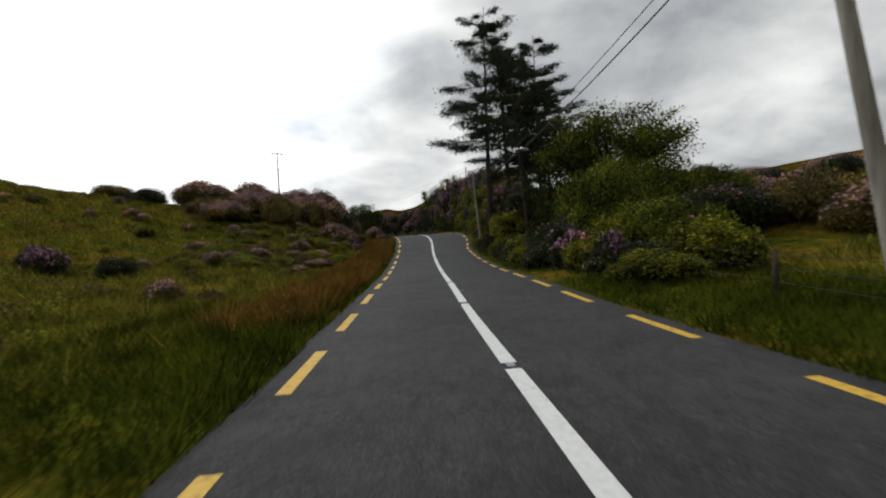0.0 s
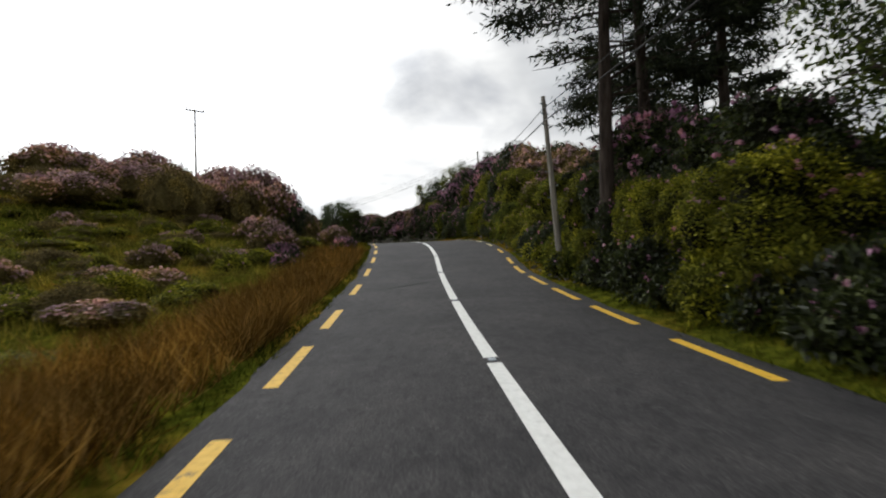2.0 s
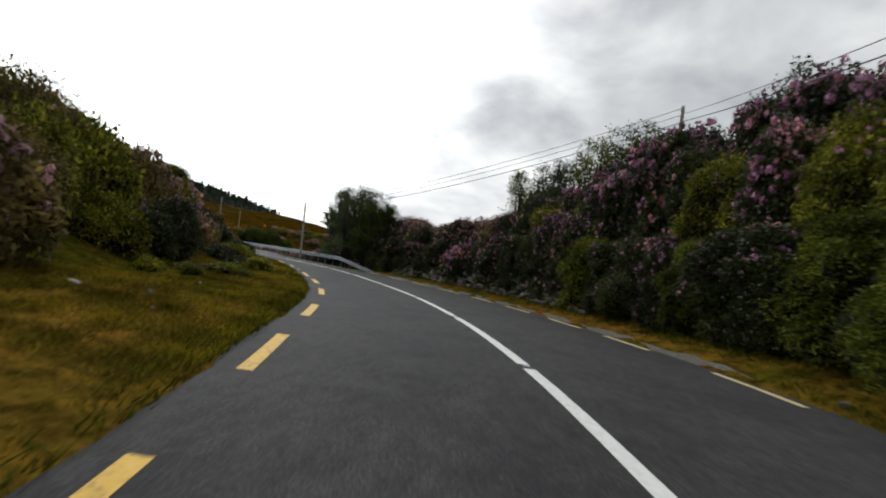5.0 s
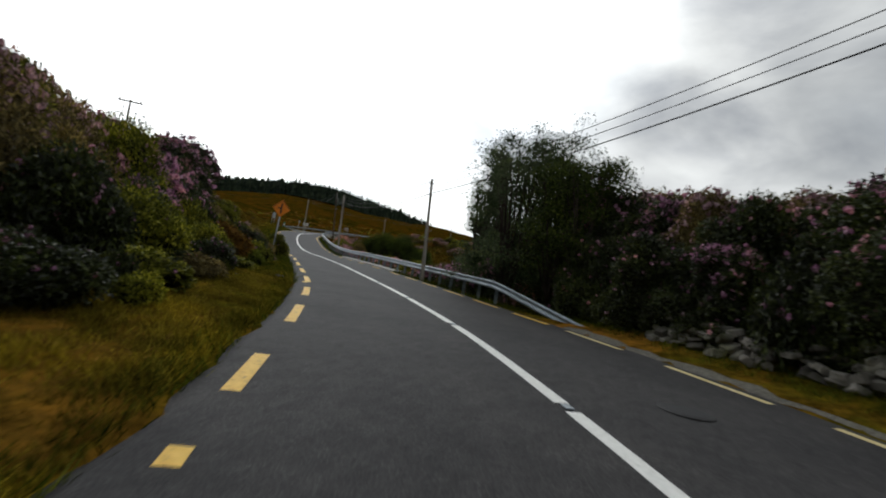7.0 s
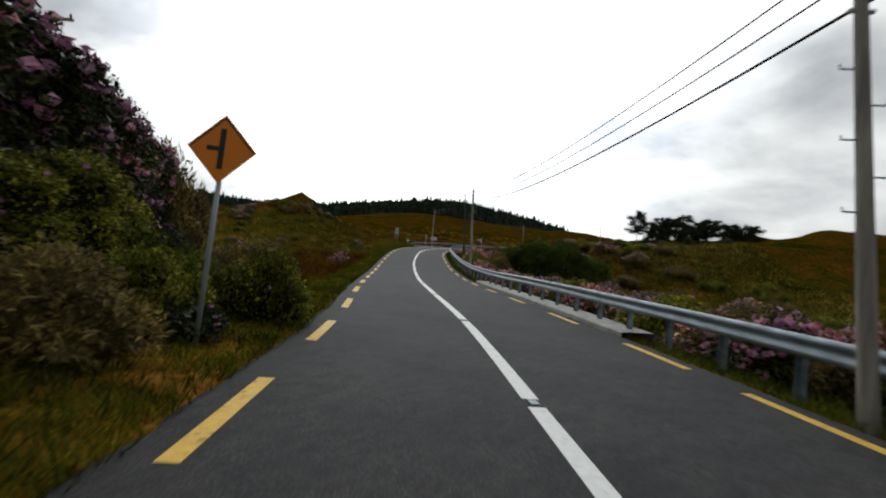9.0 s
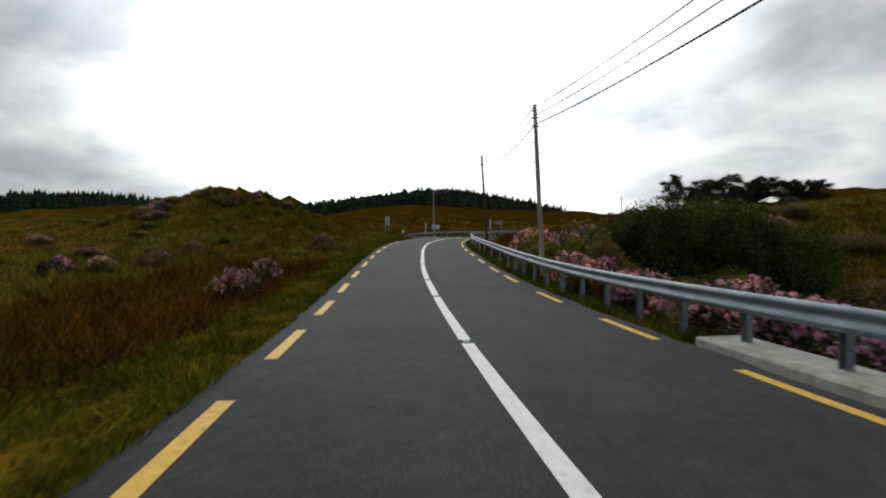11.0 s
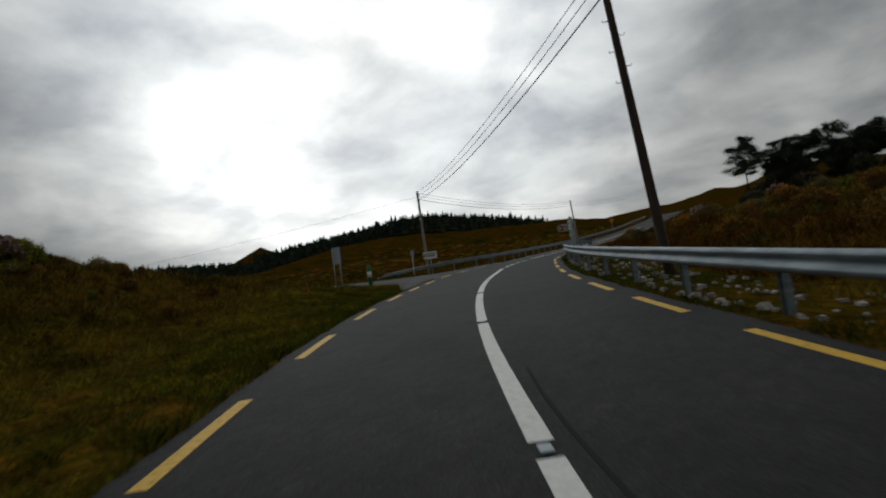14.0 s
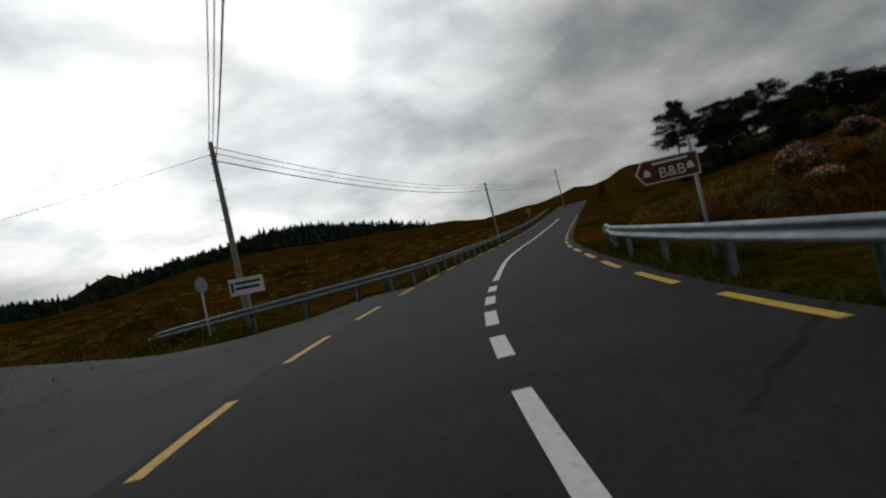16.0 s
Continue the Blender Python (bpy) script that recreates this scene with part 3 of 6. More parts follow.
for a in LEFT_DASH:
    stripe(a, a + (1.4 if 86 < a < 87 else 2.15), lambda s: -edge_l(s), 0.17, M["yellow_paint"], "yellow_dash")
for a in RIGHT_DASH:
    stripe(a, a + 2.1, lambda s: edge_r(s), 0.15, M["pale_yellow"] if 50 < a < 92 else M["yellow_paint"], "yellow_dash")


def middle(s):
    """The painted line wanders a little off the middle in the bend."""
    return float(np.interp(s, [64, 73, 85, 91, 99], [0.0, -0.16, -0.16, -0.09, -0.04]))


for a, b in zip(STUDS, STUDS[1:]):
    stripe(a + 0.14, b - 0.14, middle, 0.19, M["white_paint"], "centre_line")
for a, b in ((191.3, 192.5), (193.4, 194.8), (195.7, 196.9), (197.8, 198.9)):
    stripe(a, b, lambda s: 0.0, 0.22, M["white_paint"], "centre_dash")
stripe(200.3, 265.0, lambda s: 0.0, 0.19, M["white_paint"], "centre_line")


def stud():
    bm = bmesh.new()
    box(bm, (0.1, 0.16, 0.018), (0, 0, 0.009), bevel=0.006)
    return bm


stud_mesh = None
for a in STUDS[1:-1]:
    p = on_road(a, middle(a), 0.002)
    if stud_mesh is None:
        first = part("road_stud", stud(), M["sign_grey"], road)
        stud_mesh = first.data
        ob = first
    else:
        ob = new("road_stud", stud_mesh)
        ob.parent = road
    ob.matrix_world = pose(*p, 0, 0, heading(a))


# ---- guard rails ----
def w_beam(points, name, parent, height=0.52):
    """A W-profile steel beam along points (top face outward to the left of travel)."""
    prof = [(-0.0, 0.0), (0.03, 0.02), (0.045, 0.055), (0.045, 0.085), (0.0, 0.12), (-0.012, 0.155), (0.0, 0.19), (0.045, 0.225), (0.045, 0.255), (0.03, 0.29), (0.0, 0.31)]
    pts = [Vector(p) for p in points]
    vs, fs = [], []
    n = len(prof)
    for i, p in enumerate(pts):
        d = (pts[min(i + 1, len(pts) - 1)] - pts[max(i - 1, 0)]).normalized()
        out = Vector((-d.y, d.x, 0)).normalized()
        for thick in (0.0, -0.006):
            for o, u in prof:
                vs.append(p + out * (o + 0.05 + thick) + Vector((0, 0, u + height)))
    for i in range(len(pts) - 1):
        a, b = i * 2 * n, (i + 1) * 2 * n
        for k in range(n - 1):
            fs.append((a + k, b + k, b + k + 1, a + k + 1))
            fs.append((a + n + k + 1, b + n + k + 1, b + n + k, a + n + k))
        fs.append((a, a + n, b + n, b))
        fs.append((a + n - 1, b + n - 1, b + 2 * n - 1, a + 2 * n - 1))
    return part(name, mesh_arrays(name, vs, fs, M["galvanised"], True), None, parent)


def rail_post():
    bm = bmesh.new()
    box(bm, (0.006, 0.11, 1.25), (0.05, 0, 0.12))
    box(bm, (0.1, 0.006, 1.25), (0, 0.055, 0.12))
    box(bm, (0.1, 0.006, 1.25), (0, -0.055, 0.12))
    me = bpy.data.meshes.new("post")
    bm.to_mesh(me)
    bm.free()
    me.materials.append(M["galvanised"])
    return me


POST = rail_post()


def guard_rail(points, posts, label):
    g = thing("guard_rail", (0, 0, 0), label, "guard rail")
    w_beam(points, "beam", g)
    for p, rz in posts:
        ob = new("post", POST)
        ob.parent = g
        ob.matrix_world = pose(p[0], p[1], p[2], 0, 0, rz)
    return g


def rail_lat(s):
    return edge_r(s) + float(np.interp(s, [94, 100, 135, 150, 200, 206], [1.2, 0.85, 0.95, 0.95, 0.6, 1.3]))


def rail_up(s):
    return float(np.interp(s, [94.6, 100.0, 203.0, 206.5], [-0.75, 0.0, 0.0, -0.3]))


r_s = np.r_[np.arange(94.6, 206.6, 0.8)]
r_pts = [on_road(s, rail_lat(s), rail_up(s)) for s in r_s]
r_posts = [(on_road(s, rail_lat(s) + 0.06), heading(s)) for s in np.r_[np.arange(100.0, 150, 1.62), np.arange(151, 205, 2.8)]]
guard_rail(r_pts, r_posts, "galvanised steel guard rail on posts beside the verge")
l_knots = np.array([(-102.3, 175.4, 7.0), (-97.0, 173.6, 7.2), (-92.0, 172.7, 7.35), (-88.8, 174.2, 7.5), (-88.1, 179.5, 7.7), (-89.3, 187.5, 8.05), (-91.8, 206.0, 9.05), (-94.6, 236.0, 11.3), (-97.5, 272.0, 15.0)])
l_pts = catmull(l_knots[::-1], 14)
l_posts = []
gone = 0.0
for a, b in zip(l_pts, l_pts[1:]):
    gone += float(np.linalg.norm(b - a))
    if gone > 2.0:
        gone = 0.0
        l_posts.append((Vector(b) + Vector((0, 0, 0)), math.degrees(math.atan2(-(b - a)[0], (b - a)[1]))))
l_pts[-10:, 2] -= np.linspace(0, 0.55, 10)
guard_rail([Vector(p) for p in l_pts], l_posts, "galvanised steel guard rail along the outside of the bend")

# concrete footing below part of the rail
f_s = np.arange(114.0, 133.6, 0.7)
vs, fs = [], []
for s in f_s:
    o = rail_lat(s)
    for lat, up in ((o - 0.42, -0.3), (o - 0.42, 0.05), (o - 0.38, 0.075), (o + 0.36, 0.085), (o + 0.4, 0.06), (o + 0.4, -1.3)):
        vs.append(on_road(s, lat, up))
for i in range(len(f_s) - 1):
    for k in range(5):
        fs.append((6 * i + k, 6 * i + 6 + k, 6 * i + 7 + k, 6 * i + k + 1))
tagged(new("rail_footing", mesh_arrays("rail_footing", vs, fs, M["concrete"])), "pale concrete strip footing under the rail", "footing", kind="structure")

# side road at the junction
def side_road():
    vs, fs = [], []
    ds = np.r_[np.linspace(3.9, 12, 16), np.linspace(13, 36, 12)]
    for d in ds:
        near, far_ = mouth(d)
        for k in (0, 0.02, 0.2, 0.4, 0.6, 0.8, 0.98, 1):
            p = on_road(float(near + (far_ - near) * k), -float(d))
            up = 0.015 * (d - 4) if d > 4 else 0.0
            vs.append((p.x, p.y, p.z + up - 0.012 - (0.15 if k in (0, 1) else 0)))
    n = 8
    for i in range(len(ds) - 1):
        for k in range(n - 1):
            fs.append((n * i + k, n * i + k + 1, n * i + n + 1 + k, n * i + n + k))
    return mesh_arrays("side_road", vs, np.array(fs)[:, ::-1], M["old_asphalt"], True)


tagged(new("side_road", side_road()), "worn asphalt side road joining at a junction", "road", kind="structure")


# pale gravel edge round the corner of the junction
vs, fs = [], []
c_d = np.linspace(4.0, 11.0, 24)
for d in c_d:
    inner = float(mouth(d)[0])
    for k, up in ((-0.3, -0.06), (-0.2, 0.014), (0.0, 0.012), (0.1, -0.02)):
        p = on_road(inner + k + 0.05 * math.sin(d * 5), -float(d))
        vs.append((p.x, p.y, p.z + 0.015 * (d - 4) + up))
for i in range(len(c_d) - 1):
    for k in range(3):
        fs.append((4 * i + k, 4 * i + k + 1, 4 * i + 5 + k, 4 * i + 4 + k))
tagged(new("road_edge", mesh_arrays("road_edge", vs, fs, M["gravel"])), "pale gravel edge round the junction corner", "kerb", kind="structure")


# ---- poles and cables ----
def utility_pole(at, top, lean=(0, 0), mat="pole_wood", arm="", r=0.13, steps=False, label="weathered wooden utility pole"):
    base = (at[0], at[1], floor_at(at[0], at[1]) - 0.3)
    h = top - base[2]
    g = thing("utility_pole", base, label, "utility pole", "poles along the road")
    bm = bmesh.new()
    n = 9
    pts = [(lean[0] * k / n, lean[1] * k / n, h * k / n) for k in range(n + 1)]
    tube(bm, pts, [r * (1 - 0.38 * k / n) for k in range(n + 1)], 12)
    part("shaft", bm, M[mat], g)
    tip = Vector((lean[0], lean[1], h))
    if arm == "tee":
        bm = bmesh.new()
        box(bm, (1.5, 0.1, 0.1), tip + Vector((0, 0, -0.12)), (0, 0, 40), 0.01)
        part("crossarm", bm, M["pole_wood"], g)
        for k in (-0.65, 0.65):
            bm = bmesh.new()
            c = math.cos(radians(40)) * k, math.sin(radians(40)) * k
            tube(bm, [tip + Vector((c[0], c[1], -0.07)), tip + Vector((c[0], c[1], 0.02)), tip + Vector((c[0], c[1], 0.1))], [0.03, 0.05, 0.02], 8)
            part("insulator", bm, M["insulator"], g)
    else:
        for k in (0.25, 0.55, 0.9):
            bm = bmesh.new()
            box(bm, (0.3, 0.05, 0.05), tip * (1 - k / h) , (0, 0, 35), 0.008)
            part("bracket", bm, M["sign_grey"], g)
    if steps:
        for k in range(5):
            bm = bmesh.new()
            z = h - 1.6 - 0.42 * k
            side_ = 1 if k % 2 else -1
            p = tip * (z / h)
            tube(bm, [p, p + Vector((0.2 * side_, 0.12 * side_, 0)), p + Vector((0.21 * side_, 0.13 * side_, 0.05))], [0.012] * 3, 6)
            part("climbing_step", bm, M["sign_grey"], g)
    return Vector(base) + tip


tips = {}
tips["P0"] = utility_pole((6.95, 7.75), 7.4, (-0.75, 0.5), r=0.16, steps=True)
tips["P1"] = utility_pole((2.12, 38.0), 6.0, (-0.42, -0.1), r=0.11, steps=True)
tips["P2"] = utility_pole((2.6, 81.2), 14.0, (0, 0))
tips["P3"] = utility_pole((-24.6, 102.9), 9.2, (-0.45, 0), r=0.11, steps=True)
tips["P4"] = utility_pole((-50.05, 129.85), 11.3, (-0.5, 0), r=0.12, steps=True)
tips["P5"] = utility_pole((-67.65, 151.9), 14.6, (-0.45, -0.5), "tarred_wood", r=0.14, steps=True, label="dark tarred wooden utility pole leaning slightly")
tips["P6"] = utility_pole((-93.07, 173.9), 15.2, (-0.05, -0.1), "pole_wood", r=0.15, steps=True)
tips["P7"] = utility_pole((-92.4, 210.0), 16.0, (-0.3, 0))
tips["P8"] = utility_pole((-92.5, 262.0), 22.5, (-0.2, 0))
tips["T0"] = utility_pole((-22.0, 62.5), 14.1, (0, 0), arm="tee", r=0.1, label="thin pole with a crossarm on the hillside")
tips["T1"] = utility_pole((-47.0, 99.5), 12.1, (0.1, 0), arm="tee", r=0.1, label="thin pole with a crossarm on the hillside")


def cable(a, b, sag, r=0.012, n=18):
    bm = bmesh.new()
    pts = [Vector(a).lerp(Vector(b), k / n) - Vector((0, 0, sag * 4 * (k / n) * (1 - k / n))) for k in range(n + 1)]
    tube(bm, pts, [r] * (n + 1), 5)
    me = bpy.data.meshes.new("overhead_cable")
    bm.to_mesh(me)
    bm.free()
    me.materials.append(M["wire"])
    return tagged(new("overhead_cable", me), "thin black overhead cable strung between poles", "cable", "overhead cables")


chain = ["P0", "P1", "P2", "P3", "P4", "P5", "P6", "P7", "P8"]
for a, b in zip(chain, chain[1:]):
    span = (tips[a] - tips[b]).length
    lines = ((-0.15, 0.014), (-0.45, 0.014), (-0.8, 0.022))
    for k, (dz, rr) in enumerate(lines if a not in ("P0", "P1") else lines[1:]):
        off = Vector((0.06 * (k - 1), 0.05 * (k - 1), dz))
        cable(tips[a] + off, tips[b] + off, 0.021 * span, rr)
cable(tips["P6"] + Vector((0, 0, -0.5)), (-150, 150, 12.0), 0.8, 0.009)


# ---- foliage ----
def leaves(points, normals, length, width, rng, flat=0.5):
    """Leaf blades: a pointed blade at each place, leaning out along its normal."""
    n = len(points)
    d = normals * flat + rng.normal(size=(n, 3)) * 0.7
    d /= np.linalg.norm(d, axis=1)[:, None]
    side_ = np.cross(d, rng.normal(size=(n, 3)))
    side_ /= np.linalg.norm(side_, axis=1)[:, None] + 1e-9
    ln = (length * rng.uniform(0.6, 1.4, n))[:, None]
    wd = (width * rng.uniform(0.7, 1.3, n))[:, None]
    mid_ = points + d * ln * 0.45
    tip = points + d * ln + np.array([0, 0, -0.14]) * ln
    return np.stack([points, mid_ + side_ * wd * 0.5, tip, mid_ - side_ * wd * 0.5], 1).reshape(-1, 3), np.arange(4 * n).reshape(n, 4)


def lumpy(rng, n, lumps, spread_=0.6, low=0.0, tall=1.0):
    """Places and normals on the outside of a heap of overlapping balls, radius about 1 and height about tall."""
    c, r = [(0, 0, 0.42)], [0.5]
    if tall > 1:
        for z in np.arange(0.9, tall - 0.5, 0.4):
            c.append((rng.normal() * 0.1, rng.normal() * 0.1, z))
            r.append(0.5)
    for _ in range(int(lumps * tall)):
        a, q = rng.uniform(0, math.tau), math.sqrt(rng.uniform(0.03, 1)) * spread_
        rr = rng.uniform(0.2, 0.4)
        if tall > 1:
            z = rng.uniform(0.15, tall - rr)
            q = q * (1.0 if z < tall * 0.7 else 0.75)
        else:
            z = max(rr * 0.8, (1 - q * 0.8) * rng.uniform(0.3, 0.78))
        c.append((q * math.cos(a) * 1.15, q * math.sin(a) * 1.15, z))
        r.append(rr)
    c, r = np.array(c), np.array(r)
    pts, nor = [], []
    while sum(map(len, pts)) < n:
        k = rng.choice(len(c), 3000, p=r**2 / (r**2).sum())
        d = rng.normal(size=(3000, 3))
        d /= np.linalg.norm(d, axis=1)[:, None]
        p = c[k] + d * (r[k] * (0.85 + 0.5 * rng.random_sample(3000) ** 2.2))[:, None]
        inside = (np.linalg.norm(p[:, None] - c[None], axis=2) < r[None] * 0.82).any(1)
        # leaves crowd on upper sides; the undersides stay open, showing the filler as shade
        topside = rng.random_sample(3000) < np.clip(0.62 + 0.75 * d[:, 2], 0.12, 1.0)
        ok = ~inside & topside & (p[:, 2] > low)
        pts.append(p[ok])
        nor.append(d[ok])
    return np.vstack(pts)[:n], np.vstack(nor)[:n], c, r


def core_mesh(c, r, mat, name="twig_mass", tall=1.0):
    """One closed filler body under the leaves; its dark material stands in for inner shade."""
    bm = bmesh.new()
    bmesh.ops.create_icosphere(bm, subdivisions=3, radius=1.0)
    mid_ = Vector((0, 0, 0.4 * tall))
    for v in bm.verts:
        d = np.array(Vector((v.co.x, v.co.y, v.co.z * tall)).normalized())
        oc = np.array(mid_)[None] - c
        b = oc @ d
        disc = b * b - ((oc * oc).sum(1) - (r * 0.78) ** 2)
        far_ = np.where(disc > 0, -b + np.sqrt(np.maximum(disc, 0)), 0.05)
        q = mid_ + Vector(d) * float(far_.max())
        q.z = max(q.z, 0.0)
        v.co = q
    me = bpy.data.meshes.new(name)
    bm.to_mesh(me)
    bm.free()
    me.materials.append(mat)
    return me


def blossom_mesh(p, nrm, size, rng, mat):
    """Heads of blossom: each a loose ball of petals."""
    n, k = len(p), 7
    d = rng.normal(size=(n, k, 3))
    d /= np.linalg.norm(d, axis=2)[:, :, None]
    q = (p + nrm * 0.04)[:, None] + d * size * 0.5
    s1 = np.cross(d, rng.normal(size=(n, k, 3)))
    s1 /= np.linalg.norm(s1, axis=2)[:, :, None]
    s2 = np.cross(d, s1)
    h = size * 0.45
    v = np.stack([q + s1 * h, q - s1 * h * 0.5 + s2 * h, q - s1 * h * 0.5 - s2 * h], 2).reshape(-1, 3)
    return mesh_arrays("blossom", v, np.arange(len(v)).reshape(-1, 3), mat)


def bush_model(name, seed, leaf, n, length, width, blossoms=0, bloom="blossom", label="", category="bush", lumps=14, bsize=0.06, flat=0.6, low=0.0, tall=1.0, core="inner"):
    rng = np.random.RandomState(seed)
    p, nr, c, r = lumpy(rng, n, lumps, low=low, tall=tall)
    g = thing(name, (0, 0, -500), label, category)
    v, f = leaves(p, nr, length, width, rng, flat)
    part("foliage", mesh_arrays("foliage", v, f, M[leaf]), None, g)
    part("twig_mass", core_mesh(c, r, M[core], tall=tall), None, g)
    if blossoms:
        # heads gather in patches, thicker towards the top
        seeds = p[rng.choice(n, int(7 * tall**1.5))]
        k = rng.choice(n, min(n, blossoms * 4), replace=False)
        near = np.min(np.linalg.norm(p[k][:, None] - seeds[None], axis=2), 1)
        k = k[np.argsort(near * 0.7 - p[k, 2] / tall * 0.6 - nr[k, 2] * 0.2 + rng.normal(size=len(k)) * 0.35)][:blossoms]
        part("blossom", blossom_mesh(p[k], nr[k], bsize, rng, M[bloom]), None, g, "pink blossom heads")
    return g


def place(made, x, y, radius, height, rz=0.0, sink=0.06, z=None):
    z = (floor_at(x, y) if z is None else z) - sink * height
    ob = copy_thing(made, Matrix.Identity(4))
    ob.matrix_world = Matrix.LocRotScale((x, y, z), Euler((0, 0, radians(rz))), (radius, radius, height))
    return ob


# kinds of bush: name, seeds, leaf, leaf count, leaf length and width, blossom heads, then the rest by name
KINDS = {
    "pink": ("rhododendron", (11, 12), "rhodo", 9000, 0.085, 0.036, 290, dict(bloom="blossom", label="dark green rhododendron bush covered in purple-pink blossom", bsize=0.1)),
    "rose": ("rhododendron", (17, 18), "rhodo_brown", 9000, 0.08, 0.034, 280, dict(bloom="blossom_rose", label="low rhododendron bush covered in rose-pink blossom", bsize=0.1)),
    "pale": ("rhododendron", (21, 22), "rhodo_brown", 9000, 0.085, 0.036, 480, dict(bloom="blossom_pale", label="brownish rhododendron bush with fading pink blossom", bsize=0.075, core="inner_brown")),
    "dark": ("rhododendron", (31, 32), "rhodo", 9000, 0.085, 0.036, 35, dict(bloom="blossom", label="dark green rhododendron bush with few blossoms", bsize=0.07)),
    "green": ("shrub", (41, 42), "green", 9000, 0.08, 0.04, 0, dict(label="fresh green leafy shrub on the bank")),
    "leafy": ("shrub", (44,), "dark_green", 13000, 0.066, 0.034, 0, dict(label="large rounded dark green leafy shrub beside the rail")),
    "olive": ("shrub", (46, 47), "olive", 9000, 0.08, 0.04, 10, dict(bloom="blossom", label="olive green leafy shrub on the bank", bsize=0.06)),
    "fern": ("bracken_clump", (66,), "fern", 7000, 0.12, 0.03, 0, dict(label="rusty orange-brown bracken clump on the bank", category="bracken", flat=0.9, lumps=20, core="inner_brown")),
    "scrub": ("scrub_bush", (57, 58), "olive", 6500, 0.1, 0.026, 45, dict(bloom="blossom_pale", label="low olive heath scrub with a few pale blossoms", flat=0.9, lumps=22, bsize=0.055, core="inner_brown")),
    "brown": ("scrub_bush", (51, 52), "rhodo_brown", 7000, 0.095, 0.028, 0, dict(label="low brownish scrub bush on the moor", flat=0.9, core="inner_brown")),
}
TALL = 2.6
TALL_KINDS = {
    "pink": ("hedge_rhododendron", (211, 212), "rhodo", 24000, 0.072, 0.034, 330, dict(bloom="blossom", label="tall dark rhododendron hedge bush with purple-pink blossom", bsize=0.1)),
    "pale": ("hedge_rhododendron", (221, 222), "rhodo_brown", 24000, 0.072, 0.034, 420, dict(bloom="blossom_pale", label="tall brownish rhododendron bush with fading blossom", bsize=0.09, core="inner_brown")),
    "dark": ("hedge_rhododendron", (231, 232), "rhodo", 24000, 0.072, 0.034, 90, dict(bloom="blossom", label="tall dark green rhododendron bush with scattered blossoms", bsize=0.08)),
    "green": ("shrub", (241, 242), "green", 24000, 0.068, 0.035, 0, dict(label="tall fresh green leafy shrub in the hedge")),
    "olive": ("shrub", (246, 247), "olive", 24000, 0.068, 0.035, 50, dict(bloom="blossom", label="tall olive green leafy shrub in the hedge", bsize=0.07)),
}
# leaves keep their real size: a small bush has few, a large one many
SIZES = {"small": (0.24, 1.75, 1.5, 0.4), "middle": (1.0, 1.0, 1.0, 1.0), "large": (2.3, 0.55, 0.62, 3.0)}
BUILT = {}


def model(kind, radius, tall=False):
    name, seeds, leaf, n, length, width, heads, rest = (TALL_KINDS if tall else KINDS)[kind]
    size = "middle" if tall or 0.9 <= radius < 1.9 else ("small" if radius < 0.9 else "large")
    seed = rnd.choice(seeds)
    key = (kind, seed, size, tall)
    if key not in BUILT:
        more, longer, head, count = SIZES[size]
        rest = dict(rest, bsize=rest.get("bsize", 0.06) * head, tall=TALL if tall else 1.0)
        BUILT[key] = bush_model(name, seed, leaf, int(n * more), length * longer, width * longer, int(heads * count), **rest)
    return BUILT[key]


rnd = random.Random(5)


def bush(kind, s, lat, radius, height, sink=0.06):
    p = on_road(s, lat)
    return place(model(kind, radius), p.x, p.y, radius, height, rnd.uniform(0, 360), sink)


def bush_at(kind, x, y, radius, height, sink=0.06):
    return place(model(kind, radius), x, y, radius, height, rnd.uniform(0, 360), sink)


def line_of(kinds, s0, s1, step, off, radius, height, side_="r", jitter=0.4):
    """A run of bushes along the road, off metres outside its yellow line."""
    s = s0
    while s < s1:
        o = off + rnd.uniform(-jitter, jitter)
        r_, h_ = radius * rnd.uniform(0.8, 1.2), height * rnd.uniform(0.8, 1.15)
        bush(rnd.choice(kinds), s, (edge_r(s) + o) if side_ == "r" else -(edge_l(s) + o), r_, h_)
        s += step * rnd.uniform(0.8, 1.2)


def topped(kinds, s0, s1, step, off, radius, tops, share=1.0, side_="r", jitter=0.35):
    """A run of bushes whose tops reach given heights over the road: tops are pairs of metres along and height."""
    s = s0
    ks, hs = [t[0] for t in tops], [t[1] for t in tops]
    while s < s1:
        o = off + rnd.uniform(-jitter, jitter)
        lat = (edge_r(s) + o) if side_ == "r" else -(edge_l(s) + o)
        p = on_road(s, lat)
        z = floor_at(p.x, p.y)
        top = float(np.interp(s, RUN, LINE[:, 2])) + float(np.interp(s, ks, hs)) * share * rnd.uniform(0.86, 1.06)
        h_ = max(0.8, top - z)
        kind, r_ = rnd.choice(kinds), radius * rnd.uniform(0.8, 1.2)
        if h_ > 1.75 * r_ and kind in TALL_KINDS:
            place(model(kind, r_, True), p.x, p.y, r_, h_ * 1.03 / TALL, rnd.uniform(0, 360), 0.06, z)
        else:
            place(model(kind, r_), p.x, p.y, r_, h_ * 1.06, rnd.uniform(0, 360), 0.06, z)
        s += step * rnd.uniform(0.8, 1.2)


